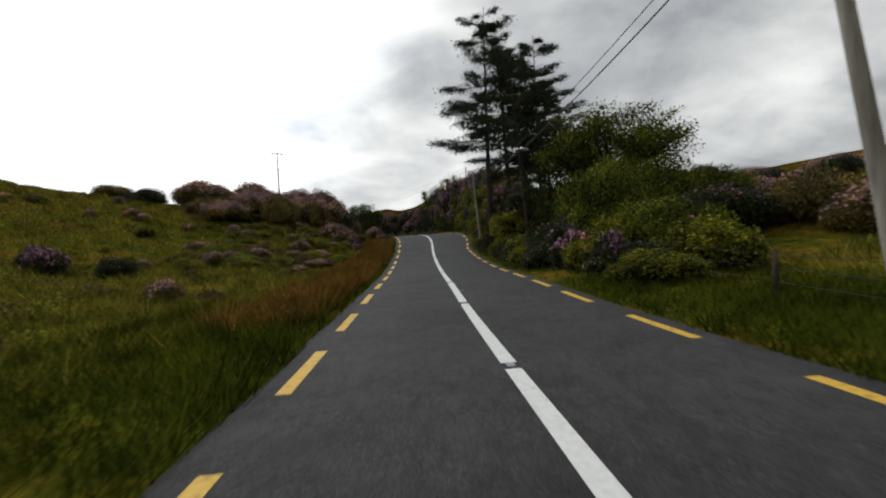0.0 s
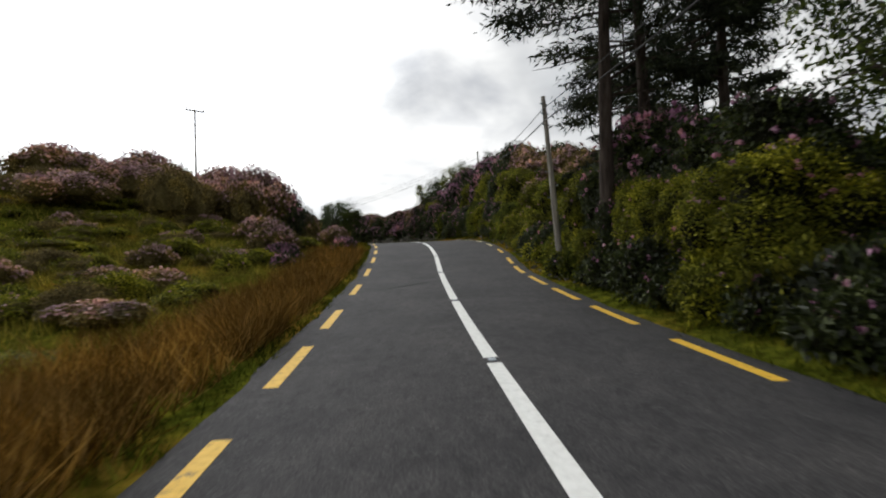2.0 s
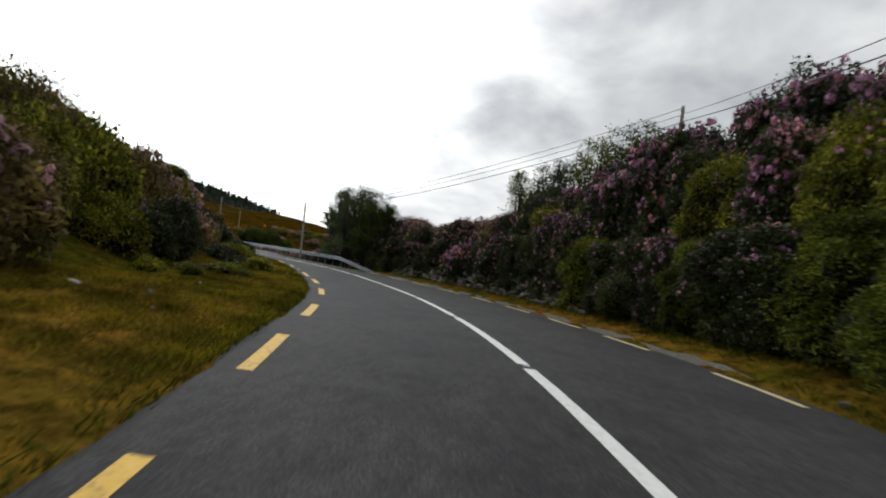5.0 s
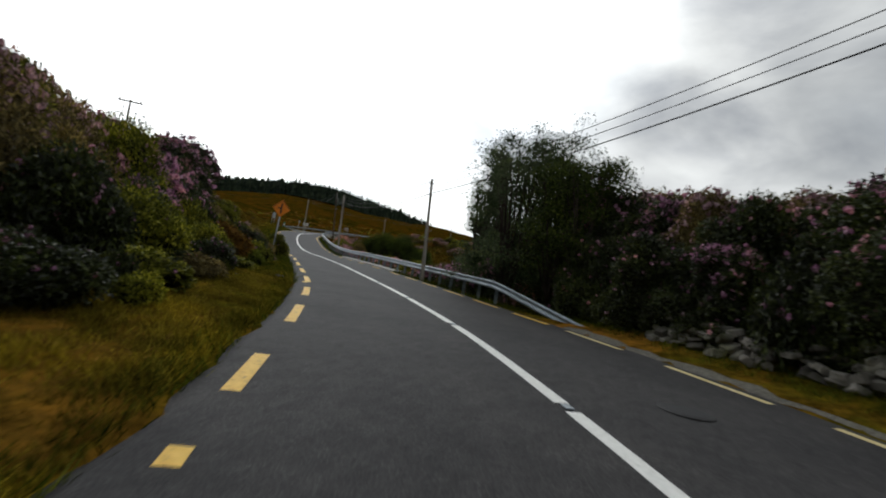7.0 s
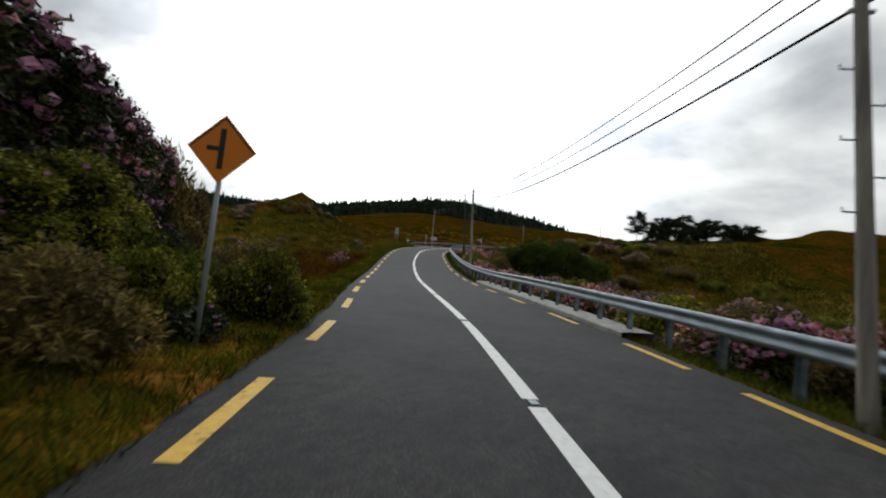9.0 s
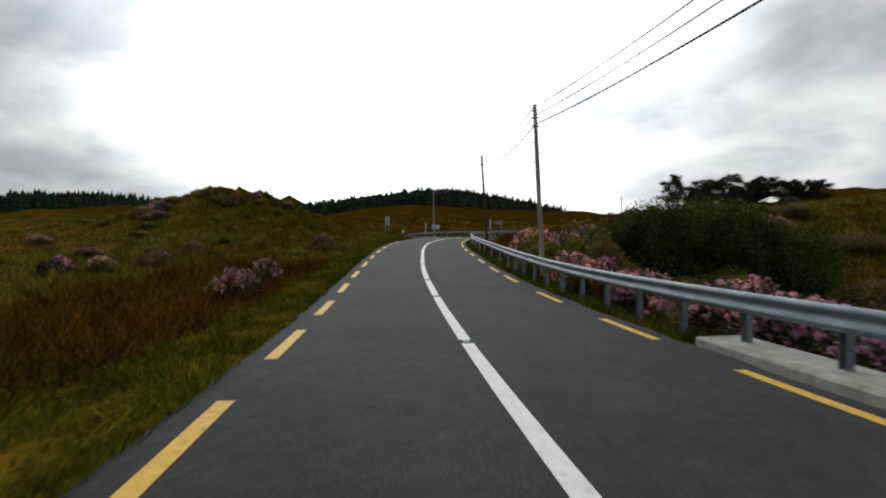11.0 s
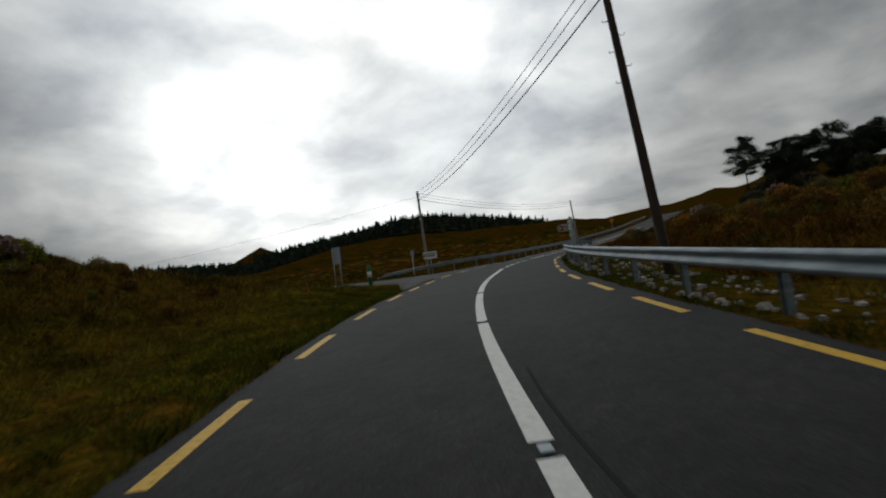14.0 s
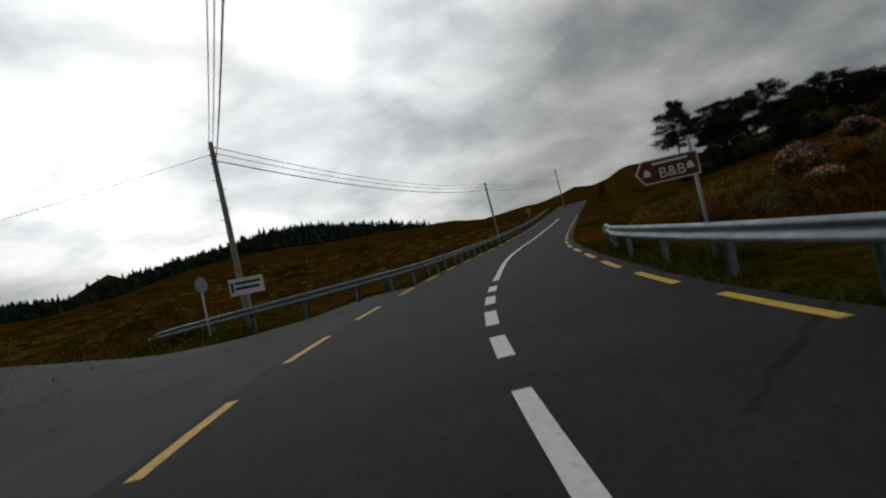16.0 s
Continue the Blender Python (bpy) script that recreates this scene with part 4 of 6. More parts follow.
HEDGE = [(13, 1.2), (16, 2.3), (20, 3.0), (24, 3.1), (30, 3.2), (36, 3.4), (42, 3.9), (48, 4.8), (53, 5.7), (61, 7.2), (68, 8.5), (75, 8.3), (79, 7.2), (83, 5.7), (87, 4.9), (91, 4.5), (97, 4.9), (101, 5.6)]
topped(["dark", "dark", "olive"], 30, 38.6, 1.1, 2.1, 1.05, HEDGE, 0.85, jitter=0.15)
topped(["dark", "olive", "dark"], 26, 37.6, 1.2, 1.55, 0.9, HEDGE, 0.45, jitter=0.15)
topped(["olive", "dark", "dark"], 13.5, 37, 1.6, 2.6, 1.3, HEDGE, 0.6)
topped(["green", "dark", "olive"], 14.5, 38, 1.9, 4.6, 1.7, HEDGE, 0.95)
topped(["dark", "green"], 19, 38, 2.8, 8.0, 2.4, HEDGE, 1.05, jitter=0.9)
for s_, o_ in ((15.2, 2.1), (16.8, 1.9), (18.4, 2.0), (21.0, 2.1)):
    bush("pink", s_, edge_r(s_) + o_, 0.8, 1.3)
topped(["pink", "dark", "dark"], 31, 39, 1.5, 3.2, 1.4, [(31, 4.2), (36, 4.6), (39, 4.0)])
line_of(["brown", "pale", "dark"], -2, 14, 2.4, 13.0, 2.0, 1.8, jitter=3.0)
line_of(["brown", "pale", "olive"], -2, 22, 2.8, 22.0, 2.4, 2.0, jitter=4.0)
line_of(["brown", "pale", "olive", "fern"], 15, 46, 2.3, 12.0, 1.8, 1.6, jitter=2.0)
line_of(["brown", "pale", "olive"], 18, 60, 2.8, 19.0, 2.2, 1.9, jitter=3.0)
line_of(["brown", "pale", "dark"], 24, 84, 3.6, 29.0, 2.8, 2.2, jitter=5.0)
topped(["dark", "olive", "dark"], 31, 37.5, 1.1, 1.6, 0.85, HEDGE, 0.9, jitter=0.12)
topped(["dark", "dark", "olive"], 20, 38, 1.25, 1.3, 0.75, HEDGE, 0.27, jitter=0.15)
topped(["olive", "dark", "olive", "green"], 38, 64, 1.25, 1.3, 0.75, HEDGE, 0.27, jitter=0.15)
# tall hedge after the conifers
topped(["olive", "green", "olive", "dark"], 37, 64, 1.35, 1.7, 1.1, HEDGE, 0.42, jitter=0.2)
topped(["olive", "dark", "pale", "green"], 37.5, 64, 1.6, 3.2, 1.5, HEDGE, 0.78)
topped(["pale", "pink", "dark", "pale"], 38, 64, 2.0, 5.2, 2.0, HEDGE, 1.0)
# hedge on the outside of the left bend
topped(["dark", "dark", "green", "pink"], 64, 77, 1.4, 2.2, 1.2, HEDGE, 0.42, jitter=0.2)
topped(["dark", "pink", "olive"], 64, 80, 1.6, 3.5, 1.5, HEDGE, 0.75)
topped(["pink", "dark", "pink"], 64, 82, 1.9, 5.2, 1.9, HEDGE, 1.0)
topped(["dark", "pink", "dark"], 77, 98, 1.4, 2.5, 1.2, HEDGE, 0.6, jitter=0.2)
topped(["pink", "dark", "dark", "pale"], 80, 99, 1.5, 3.6, 1.4, HEDGE, 0.92)
topped(["pink", "pale", "dark"], 82, 99, 1.9, 5.4, 1.9, HEDGE, 1.0)
topped(["dark", "pale"], 62, 96, 2.8, 8.2, 2.5, HEDGE, 1.0, jitter=0.8)
# left hand bank
BANK_L = [(54, 4.6), (80, 4.9), (95, 5.2), (104, 5.0), (112, 4.6), (118, 3.6)]
topped(["olive", "dark", "pale", "dark"], 72, 92, 1.6, 5.2, 1.1, BANK_L, 0.4, "l", 0.5)
topped(["olive", "pale", "olive", "brown"], 66, 102, 1.9, 6.8, 1.7, BANK_L, 0.74, "l", 0.5)
topped(["olive", "pale", "brown", "olive"], 61, 103, 2.2, 9.3, 2.1, BANK_L, 0.98, "l", 0.8)
topped(["pale", "brown", "brown", "pale"], 56, 66, 2.8, 13.0, 2.6, BANK_L, 1.15, "l", 1.2)
topped(["olive", "brown", "olive", "pale"], 67, 94, 2.8, 13.0, 2.6, BANK_L, 1.15, "l", 1.2)
topped(["pale", "pale", "brown"], 54, 92, 3.6, 19.0, 2.8, BANK_L, 1.12, "l", 1.6)
topped(["olive", "scrub", "brown", "olive", "dark"], 92, 112, 1.4, 4.6, 1.1, [(92, 2.0), (104, 1.9), (112, 2.4)], 1.0, "l", 0.7)
MOUND = [(99, 2.8), (103.6, 3.2), (107.4, 4.0), (111, 4.8), (115, 4.9), (119, 4.4), (122, 3.3)]
topped(["pink", "dark", "pink"], 101, 115, 2.0, 6.3, 2.3, MOUND, 1.1, "l", 0.4)
topped(["pink", "brown", "pink"], 115, 123, 1.9, 7.0, 2.0, MOUND, 1.0, "l", 0.4)
topped(["pink", "dark"], 105, 119, 2.6, 9.8, 2.6, MOUND, 1.1, "l", 0.6)
for kind, s_, o_, r_, h_ in (("olive", 104.0, 3.6, 1.3, 1.5), ("dark", 106.0, 3.0, 1.3, 1.4), ("brown", 116.5, 2.6, 1.4, 1.5), ("green", 112.0, 3.2, 1.2, 1.5), ("dark", 115.0, 2.4, 1.2, 0.9), ("brown", 119.0, 3.2, 1.5, 1.1), ("fern", 101.5, 3.0, 1.2, 1.2),
                           ("olive", 99.0, 3.2, 1.0, 1.1), ("dark", 97.0, 2.6, 0.9, 0.8), ("olive", 103.5, 1.9, 0.8, 0.8), ("dark", 105.0, 1.6, 0.6, 0.5), ("brown", 94.5, 2.4, 0.7, 0.5), ("olive", 91.5, 2.6, 0.8, 0.6),
                           ("olive", 86.0, 2.8, 0.8, 0.6), ("dark", 88.5, 2.9, 0.9, 0.8), ("pink", 99.5, 4.8, 1.2, 1.6), ("dark", 110.5, 1.7, 0.7, 0.5), ("olive", 83.0, 3.2, 0.8, 0.7)):
    bush(kind, s_, -(edge_l(s_) + o_), r_, h_)
for kind, x, y, r_, h_ in (("brown", -31.3, 96.9, 1.2, 1.2), ("olive", -32.9, 98.3, 1.0, 1.2), ("olive", -33.2, 100.6, 1.0, 1.3), ("brown", -30.0, 95.4, 0.9, 0.8)):
    bush_at(kind, x, y, r_, h_)
# rhododendron mounds on the hillside at the start
for kind, x, y, r_, h_ in (("pale", -19.5, 62.5, 3.6, 4.2), ("pink", -17.0, 60.4, 2.4, 3.2), ("pale", -24.5, 59.5, 3.6, 3.4), ("pale", -29.5, 57.5, 3.6, 2.9), ("dark", -35.0, 56.5, 3.0, 2.1), ("brown", -40.0, 57.0, 2.8, 1.8),
                         ("pale", -22.5, 66.0, 3.6, 4.0), ("pale", -16.2, 60.0, 2.8, 4.6), ("pink", -14.2, 61.0, 2.4, 3.8), ("pale", -12.9, 62.4, 1.6, 2.2), ("pale", -23.0, 55.5, 3.0, 2.6), ("brown", -27.0, 53.5, 2.8, 1.8), ("pink", -9.4, 45.5, 1.0, 1.0), ("pink", -8.4, 43.0, 0.7, 0.7), ("pale", -10.5, 48.0, 1.4, 1.4), ("pale", -12.5, 51.0, 1.7, 1.6), ("pale", -13.0, 41.5, 1.0, 0.9),
                         ("pink", -21.0, 25.0, 1.3, 1.3), ("pink", -23.0, 26.5, 1.3, 1.3), ("dark", -18.5, 26.0, 1.1, 1.1), ("pale", -14.5, 36.0, 0.9, 0.8), ("brown", -10.5, 34.0, 1.0, 0.8), ("pink", -7.2, 50.0, 0.9, 0.9), ("pale", -8.6, 53.5, 1.3, 1.3)):
    bush_at(kind, x, y, r_, h_)
for _ in range(40):
    s_ = rnd.uniform(-2, 56)
    bush(rnd.choice(["olive", "brown", "pale", "olive"]), s_, -(edge_l(s_) + rnd.uniform(6, 34)), rnd.uniform(0.5, 1.0), rnd.uniform(0.5, 0.9))


def tussocks(name, spots, mat, seed, label, count=240):
    """Low clumps of heath, too many to tell apart: domes of blades at x, y, radius, height."""
    rng = np.random.RandomState(seed)
    X, Y, R, H = np.array(spots).T
    d = rng.normal(size=(len(X), count, 3))
    d[:, :, 2] = np.abs(d[:, :, 2])
    d /= np.linalg.norm(d, axis=2)[:, :, None]
    reach = rng.uniform(0.55, 1.0, (len(X), count, 1)) * (0.8 + 0.25 * np.sin(3 * np.arctan2(d[:, :, 1], d[:, :, 0]) + rng.uniform(0, 6, (len(X), 1))))[:, :, None]
    p = d * reach * np.stack([R, R, H], 1)[:, None] + np.stack([X, Y, ground_z(X, Y) - 0.05], 1)[:, None]
    v, f = leaves(p.reshape(-1, 3), d.reshape(-1, 3), 0.15, 0.05, rng, 0.9)
    return tagged(new(name, mesh_arrays(name, v, f, M[mat])), label, "heath", kind="stuff")


def along_left(n, s0, s1, near, far_):
    """Scattered places left of the road, with a radius and a height."""
    out = []
    for _ in range(n):
        p = on_road(q := rnd.uniform(s0, s1), -(edge_l(q) + rnd.uniform(near, far_)))
        out.append((p.x, p.y, rnd.uniform(0.3, 0.9), rnd.uniform(0.2, 0.6)))
    return out


tussocks("heath_tussocks", along_left(190, 0, 58, 5, 34), "olive", 501, "low olive green heath tussocks on the hillside")
tussocks("bracken_tussocks", along_left(90, 0, 58, 5, 34), "rhodo_brown", 502, "low brownish heath tussocks on the hillside")
FAR_SIDE = [(rnd.uniform(-165, -97), rnd.uniform(178, 260), rnd.uniform(0.4, 1.2), rnd.uniform(0.3, 0.8)) for _ in range(420)]
tussocks("bracken_tussocks", FAR_SIDE[:260], "fern", 503, "rusty bracken tussocks on the moor beyond the rail")
tussocks("heath_tussocks", FAR_SIDE[260:], "olive", 504, "olive heath tussocks on the moor beyond the rail")
MOOR_R = []
for _ in range(260):
    p = on_road(q := rnd.uniform(160, 225), edge_r(q) + rnd.uniform(4, 34))
    MOOR_R.append((p.x, p.y, rnd.uniform(0.3, 0.9), rnd.uniform(0.3, 0.8)))
tussocks("bracken_tussocks", MOOR_R[:150], "fern", 505, "rusty bracken tussocks on the slope above the rail")
tussocks("heath_tussocks", MOOR_R[150:], "dark_green", 506, "dark heath tussocks on the slope above the rail")
for _ in range(95):
    s_ = rnd.uniform(30, 60)
    bush(rnd.choice(["olive", "scrub", "olive", "scrub", "pale", "brown"]), s_, -(edge_l(s_) + rnd.uniform(4.2, 17)), rnd.uniform(0.6, 1.3), rnd.uniform(0.35, 0.85))
for _ in range(46):
    s_ = rnd.uniform(70, 106)
    bush(rnd.choice(["olive", "green", "dark", "scrub", "olive"]), s_, -(edge_l(s_) + 1.6 + 3.2 * rnd.random() ** 0.6), rnd.uniform(0.3, 0.75), rnd.uniform(0.25, 0.65))
for _ in range(14):
    bush_at("dark", rnd.uniform(-73, -48), rnd.uniform(231, 236), rnd.uniform(1.6, 2.6), rnd.uniform(1.8, 3.4))
# beside the guard rail
line_of(["rose", "pink", "rose"], 101, 113, 1.6, 3.4, 1.4, 1.7)
line_of(["rose", "rose", "pink", "olive"], 114, 146, 1.6, 2.7, 1.2, 1.25, jitter=0.3)
line_of(["olive", "rose", "olive"], 148.5, 154, 1.2, 2.9, 1.4, 1.9, jitter=0.3)
line_of(["olive", "pale", "brown"], 146, 155, 1.5, 4.8, 1.3, 2.3)
line_of(["rose", "olive", "brown", "pale"], 104, 146, 2.4, 5.0, 1.5, 1.4)
line_of(["brown", "pale", "olive"], 100, 168, 3.0, 10.0, 1.4, 1.3, jitter=3.0)
line_of(["brown", "pale", "olive"], 100, 186, 3.6, 17.0, 1.5, 1.3, jitter=4.0)
line_of(["brown", "olive", "pale"], 100, 200, 4.0, 27.0, 1.7, 1.4, jitter=6.0)
for x, y, r_, top_ in ((-48.8, 134.2, 1.9, 6.5), (-46.6, 134.8, 2.4, 7.5), (-44.2, 135.4, 2.4, 7.2), (-42.2, 136.4, 2.2, 6.2), (-45.6, 138.0, 2.6, 7.7)):
    bush_at("leafy", x, y, r_, (top_ - floor_at(x, y)) * 1.06)
# moor on the left, knoll and its scrub
for kind, x, y, r_, h_ in (("rose", -54.2, 118.9, 0.75, 0.9), ("rose", -57.2, 121.6, 0.7, 1.0), ("pink", -66.5, 117.5, 0.7, 0.8), ("pale", -68.0, 122.0, 0.8, 0.8), ("pale", -74.0, 126.5, 0.7, 0.7)):
    bush_at(kind, x, y, r_, h_)
for _ in range(110):  # scrub on the crest
    a, q = rnd.uniform(0, math.tau), 0.55 * math.sqrt(rnd.random())
    bush_at(rnd.choice(["brown", "pale", "scrub", "olive", "olive", "fern"]), -94 + 15 * q * math.cos(a), 141 + 12 * q * math.sin(a), rnd.uniform(0.35, 0.85), rnd.uniform(0.45, 1.0), 0.1)
for _ in range(70):  # scattered low tufts on the grassy slope
    a, q = rnd.uniform(0, math.tau), rnd.uniform(0.5, 1.0)
    bush_at(rnd.choice(["fern", "fern", "scrub", "olive"]), -93 + 15 * q * math.cos(a), 140 + 12 * q * math.sin(a), rnd.uniform(0.22, 0.45), rnd.uniform(0.25, 0.5), 0.1)
for _ in range(26):  # fading rhododendron down the flank that faces the road
    k = rnd.random()
    bush_at(rnd.choice(["pale", "pale", "scrub"]), -97 + 8 * k + rnd.uniform(-1.2, 1.2), 134.5 - 5.5 * k + rnd.uniform(-1.0, 1.0), rnd.uniform(0.6, 1.15), rnd.uniform(0.5, 0.9), 0.1)
for _ in range(16):
    bush_at(rnd.choice(["pale", "fern", "scrub"]), -91 + rnd.uniform(-3.5, 2.5), 136.6 + rnd.uniform(-1.8, 1.5), rnd.uniform(0.45, 0.85), rnd.uniform(0.5, 0.9), 0.1)
for kind, x, y, r_, h_ in (("pale", -71.4, 135.0, 0.8, 1.0), ("brown", -70.4, 134.3, 0.7, 0.7), ("pale", -72.6, 136.3, 0.6, 0.7), ("fern", -69.0, 134.8, 0.5, 0.5), ("fern", -76.0, 132.2, 0.5, 0.5), ("olive", -78.5, 133.6, 0.45, 0.4)):
    bush_at(kind, x, y, r_, h_, 0.1)
for _ in range(40):
    bush_at(rnd.choice(["brown", "olive", "pale"]), rnd.uniform(-112, -66), rnd.uniform(112, 133), rnd.uniform(0.5, 1.0), rnd.uniform(0.4, 0.8))
for _ in range(34):
    s_ = rnd.uniform(166, 205)
    bush(rnd.choice(["fern", "fern", "brown", "brown"]), s_, edge_r(s_) + rnd.uniform(4, 24), rnd.uniform(0.6, 1.2), rnd.uniform(0.7, 1.2))


for kind, x, y, r_, h_ in (("pale", -71.4, 183.1, 1.2, 1.3), ("rose", -66.4, 192.4, 1.1, 1.1), ("pale", -72.0, 178.4, 0.7, 0.6), ("fern", -70.5, 180.5, 0.9, 0.9)):
    bush_at(kind, x, y, r_, h_)


def conifer(x, y, height, spread_, seed, bare=0.3, kind="needle", label="tall dark conifer with ragged layered branches", name="conifer_tree", flat_top=False, lean_by=0.03):
    rng = np.random.RandomState(seed)
    z0 = floor_at(x, y) - 0.2
    g = thing(name, (x, y, z0), label, "tree", "conifers")
    lean = rng.uniform(-lean_by, lean_by, 2) * height
    bm = bmesh.new()
    n = 10
    axis_ = [Vector((lean[0] * (k / n) ** 1.5, lean[1] * (k / n) ** 1.5, height * k / n)) for k in range(n + 1)]
    tube(bm, axis_, [max(0.02, height * 0.013 * (1 - 0.93 * k / n)) for k in range(n + 1)], 9)
    part("trunk", bm, M["bark"], g)
    limbs = bmesh.new()
    P, N = [], []
    h = bare * height * 0.6
    while h < height * 0.985:
        f = max(0.0, (h - bare * height) / (height * (1 - bare)))
        dead = h < bare * height
        reach = spread_ * ((1 - f) ** 0.6 * (0.7 + 0.3 * min(1, f * 5)) if not flat_top else (0.35 + 0.65 * math.sin(math.pi * min(1, 0.25 + f * 0.72))))
        for _ in range(rng.randint(2, 4) if not dead else 1):
            a = rng.uniform(0, math.tau)
            L = max(0.25, reach * rng.uniform(0.45, 1.25)) * (0.5 if dead else 1)
            droop = (0.34 - 0.5 * f) * L * rng.uniform(0.4, 1.1)
            t0 = (h / height) ** 1.5
            base = Vector((lean[0] * t0, lean[1] * t0, h))
            pts = [base + Vector((math.cos(a) * L * t, math.sin(a) * L * t, -droop * t * t + 0.1 * L * t + 0.3 * L * max(0, t - 0.7))) for t in (0, 0.35, 0.7, 1.0)]
            tube(limbs, pts, [0.012 * L + 0.012, 0.01 * L + 0.008, 0.006 * L + 0.005, 0.004], 5)
            if dead:
                continue
            m = int((260 if flat_top else 150) * L) + 24
            t = rng.uniform(0.3, 1.0, m) ** 0.75
            c = np.array([[np.interp(q, (0, 0.35, 0.7, 1.0), [w[i] for w in pts]) for i in range(3)] for q in t])
            sp = 0.17 * L * (1.15 - 0.75 * t) + 0.06
            c += rng.normal(size=(m, 3)) * sp[:, None] * np.array([1.35, 1.35, 0.75]) if flat_top else rng.normal(size=(m, 3)) * sp[:, None] * np.array([1, 1, 0.22])
            P.append(c)
            N.append(np.tile([math.cos(a) * 0.8, math.sin(a) * 0.8, 0.1], (m, 1)))
        h += height * rng.uniform(0.022, 0.042)
    tagged(part("branch_frame", limbs, M["bark"], g), kind="stuff")
    v, f_ = leaves(np.vstack(P), np.vstack(N), 0.26, 0.055, rng, 1.0)
    part("needles", mesh_arrays("needles", v, f_, M[kind]), None, g)
    return g


conifer(2.65, 35.0, 17.4, 4.6, 61, 0.45)
conifer(4.3, 36.2, 17.0, 4.6, 62, 0.3)
conifer(6.6, 36.4, 15.0, 4.0, 63, 0.3)
conifer(6.9, 44.5, 11.5, 2.9, 65, 0.15)
conifer(4.3, 28.4, 11.5, 2.8, 66, 0.5, lean_by=0.1)
conifer(8.2, 41.0, 12.5, 3.0, 68, 0.15)


def broadleaf(x, y, height, radius, seed, leaf="green", label="broad green leafy tree with an open domed crown", crown=0.45, n=9000, stems=1, lsize=0.14, tuft=0.13):
    rng = np.random.RandomState(seed)
    z0 = floor_at(x, y) - 0.2
    g = thing("broadleaf_tree", (x, y, z0), label, "tree")
    lb = bmesh.new()
    ends = []
    for st in range(stems):
        bm = bmesh.new()
        a0 = st * math.tau / stems + rng.uniform(-0.4, 0.4)
        off = 0.0 if stems == 1 else 0.4 * radius
        foot = Vector((math.cos(a0) * off, math.sin(a0) * off, 0))
        fork = foot + Vector((rng.uniform(-0.2, 0.2), rng.uniform(-0.2, 0.2), height * max(0.12, (1 - crown) * 0.7)))
        tube(bm, [foot, foot.lerp(fork, 0.5) + Vector((0.08, 0.05, 0)), fork], [height * 0.024 / stems**0.4, height * 0.018 / stems**0.4, height * 0.015 / stems**0.4], 9)
        part("trunk", bm, M["bark"], g)
        for k in range(16 if stems == 1 else 12):
            a, el = rng.uniform(0, math.tau), rng.uniform(0.05, 1.0)
            w = math.sqrt(max(0.02, 1 - el * el * 0.9))
            if stems == 1:
                e = Vector((math.cos(a) * radius * w, math.sin(a) * radius * w, height * (1 - crown) + height * crown * 0.95 * el))
            else:
                e = foot * 1.1 + Vector((math.cos(a) * radius * 0.55 * w, math.sin(a) * radius * 0.55 * w, height * (rng.uniform(0.2, 0.97) if k > 3 else rng.uniform(0.88, 1.0))))
            midp = fork.lerp(e, 0.55) + Vector((0, 0, 0.1 * height * crown))
            tube(lb, [fork, midp, e], [height * 0.008, height * 0.005, 0.012], 6)
            ends += [e, e, midp.lerp(e, 0.6)]
            for _ in range(4):
                q = midp.lerp(e, rng.uniform(0, 0.95))
                tw_ = q + Vector(rng.normal(size=3)) * radius * 0.2
                tube(lb, [q, tw_], [0.016, 0.005], 5)
                ends.append(tw_)
    tagged(part("branch_frame", lb, M["bark"], g), kind="stuff")
    E_ = np.array(ends)
    E_ = E_[E_[:, 2] > 0.4]
    k = rng.choice(len(E_), n)
    c = E_[k] + np.clip(rng.normal(size=(n, 3)), -1.5, 1.5) * radius * np.array([tuft, tuft, tuft * 0.75])
    v, f_ = leaves(c, np.tile([0, 0, 0.2], (n, 1)), lsize, lsize * 0.5, rng, 0.6)
    part("crown", mesh_arrays("crown", v, f_, M[leaf]), None, g)
    return g


broadleaf(6.4, 29.6, 6.8, 2.8, 75, "dark_green", "dark green leafy tree in front of the conifers", n=12000, crown=0.8, tuft=0.15)
broadleaf(-17.9, 98.7, 7.7, 2.5, 72, "willow", "bushy grey-green willow with many stems beside the rail", 0.9, 46000, 8, 0.095, 0.1)
broadleaf(-15.8, 96.4, 6.0, 1.7, 73, "dark_green", "dense dark green tree with many stems beside the hedge", 0.9, 32000, 4, 0.095, 0.14)


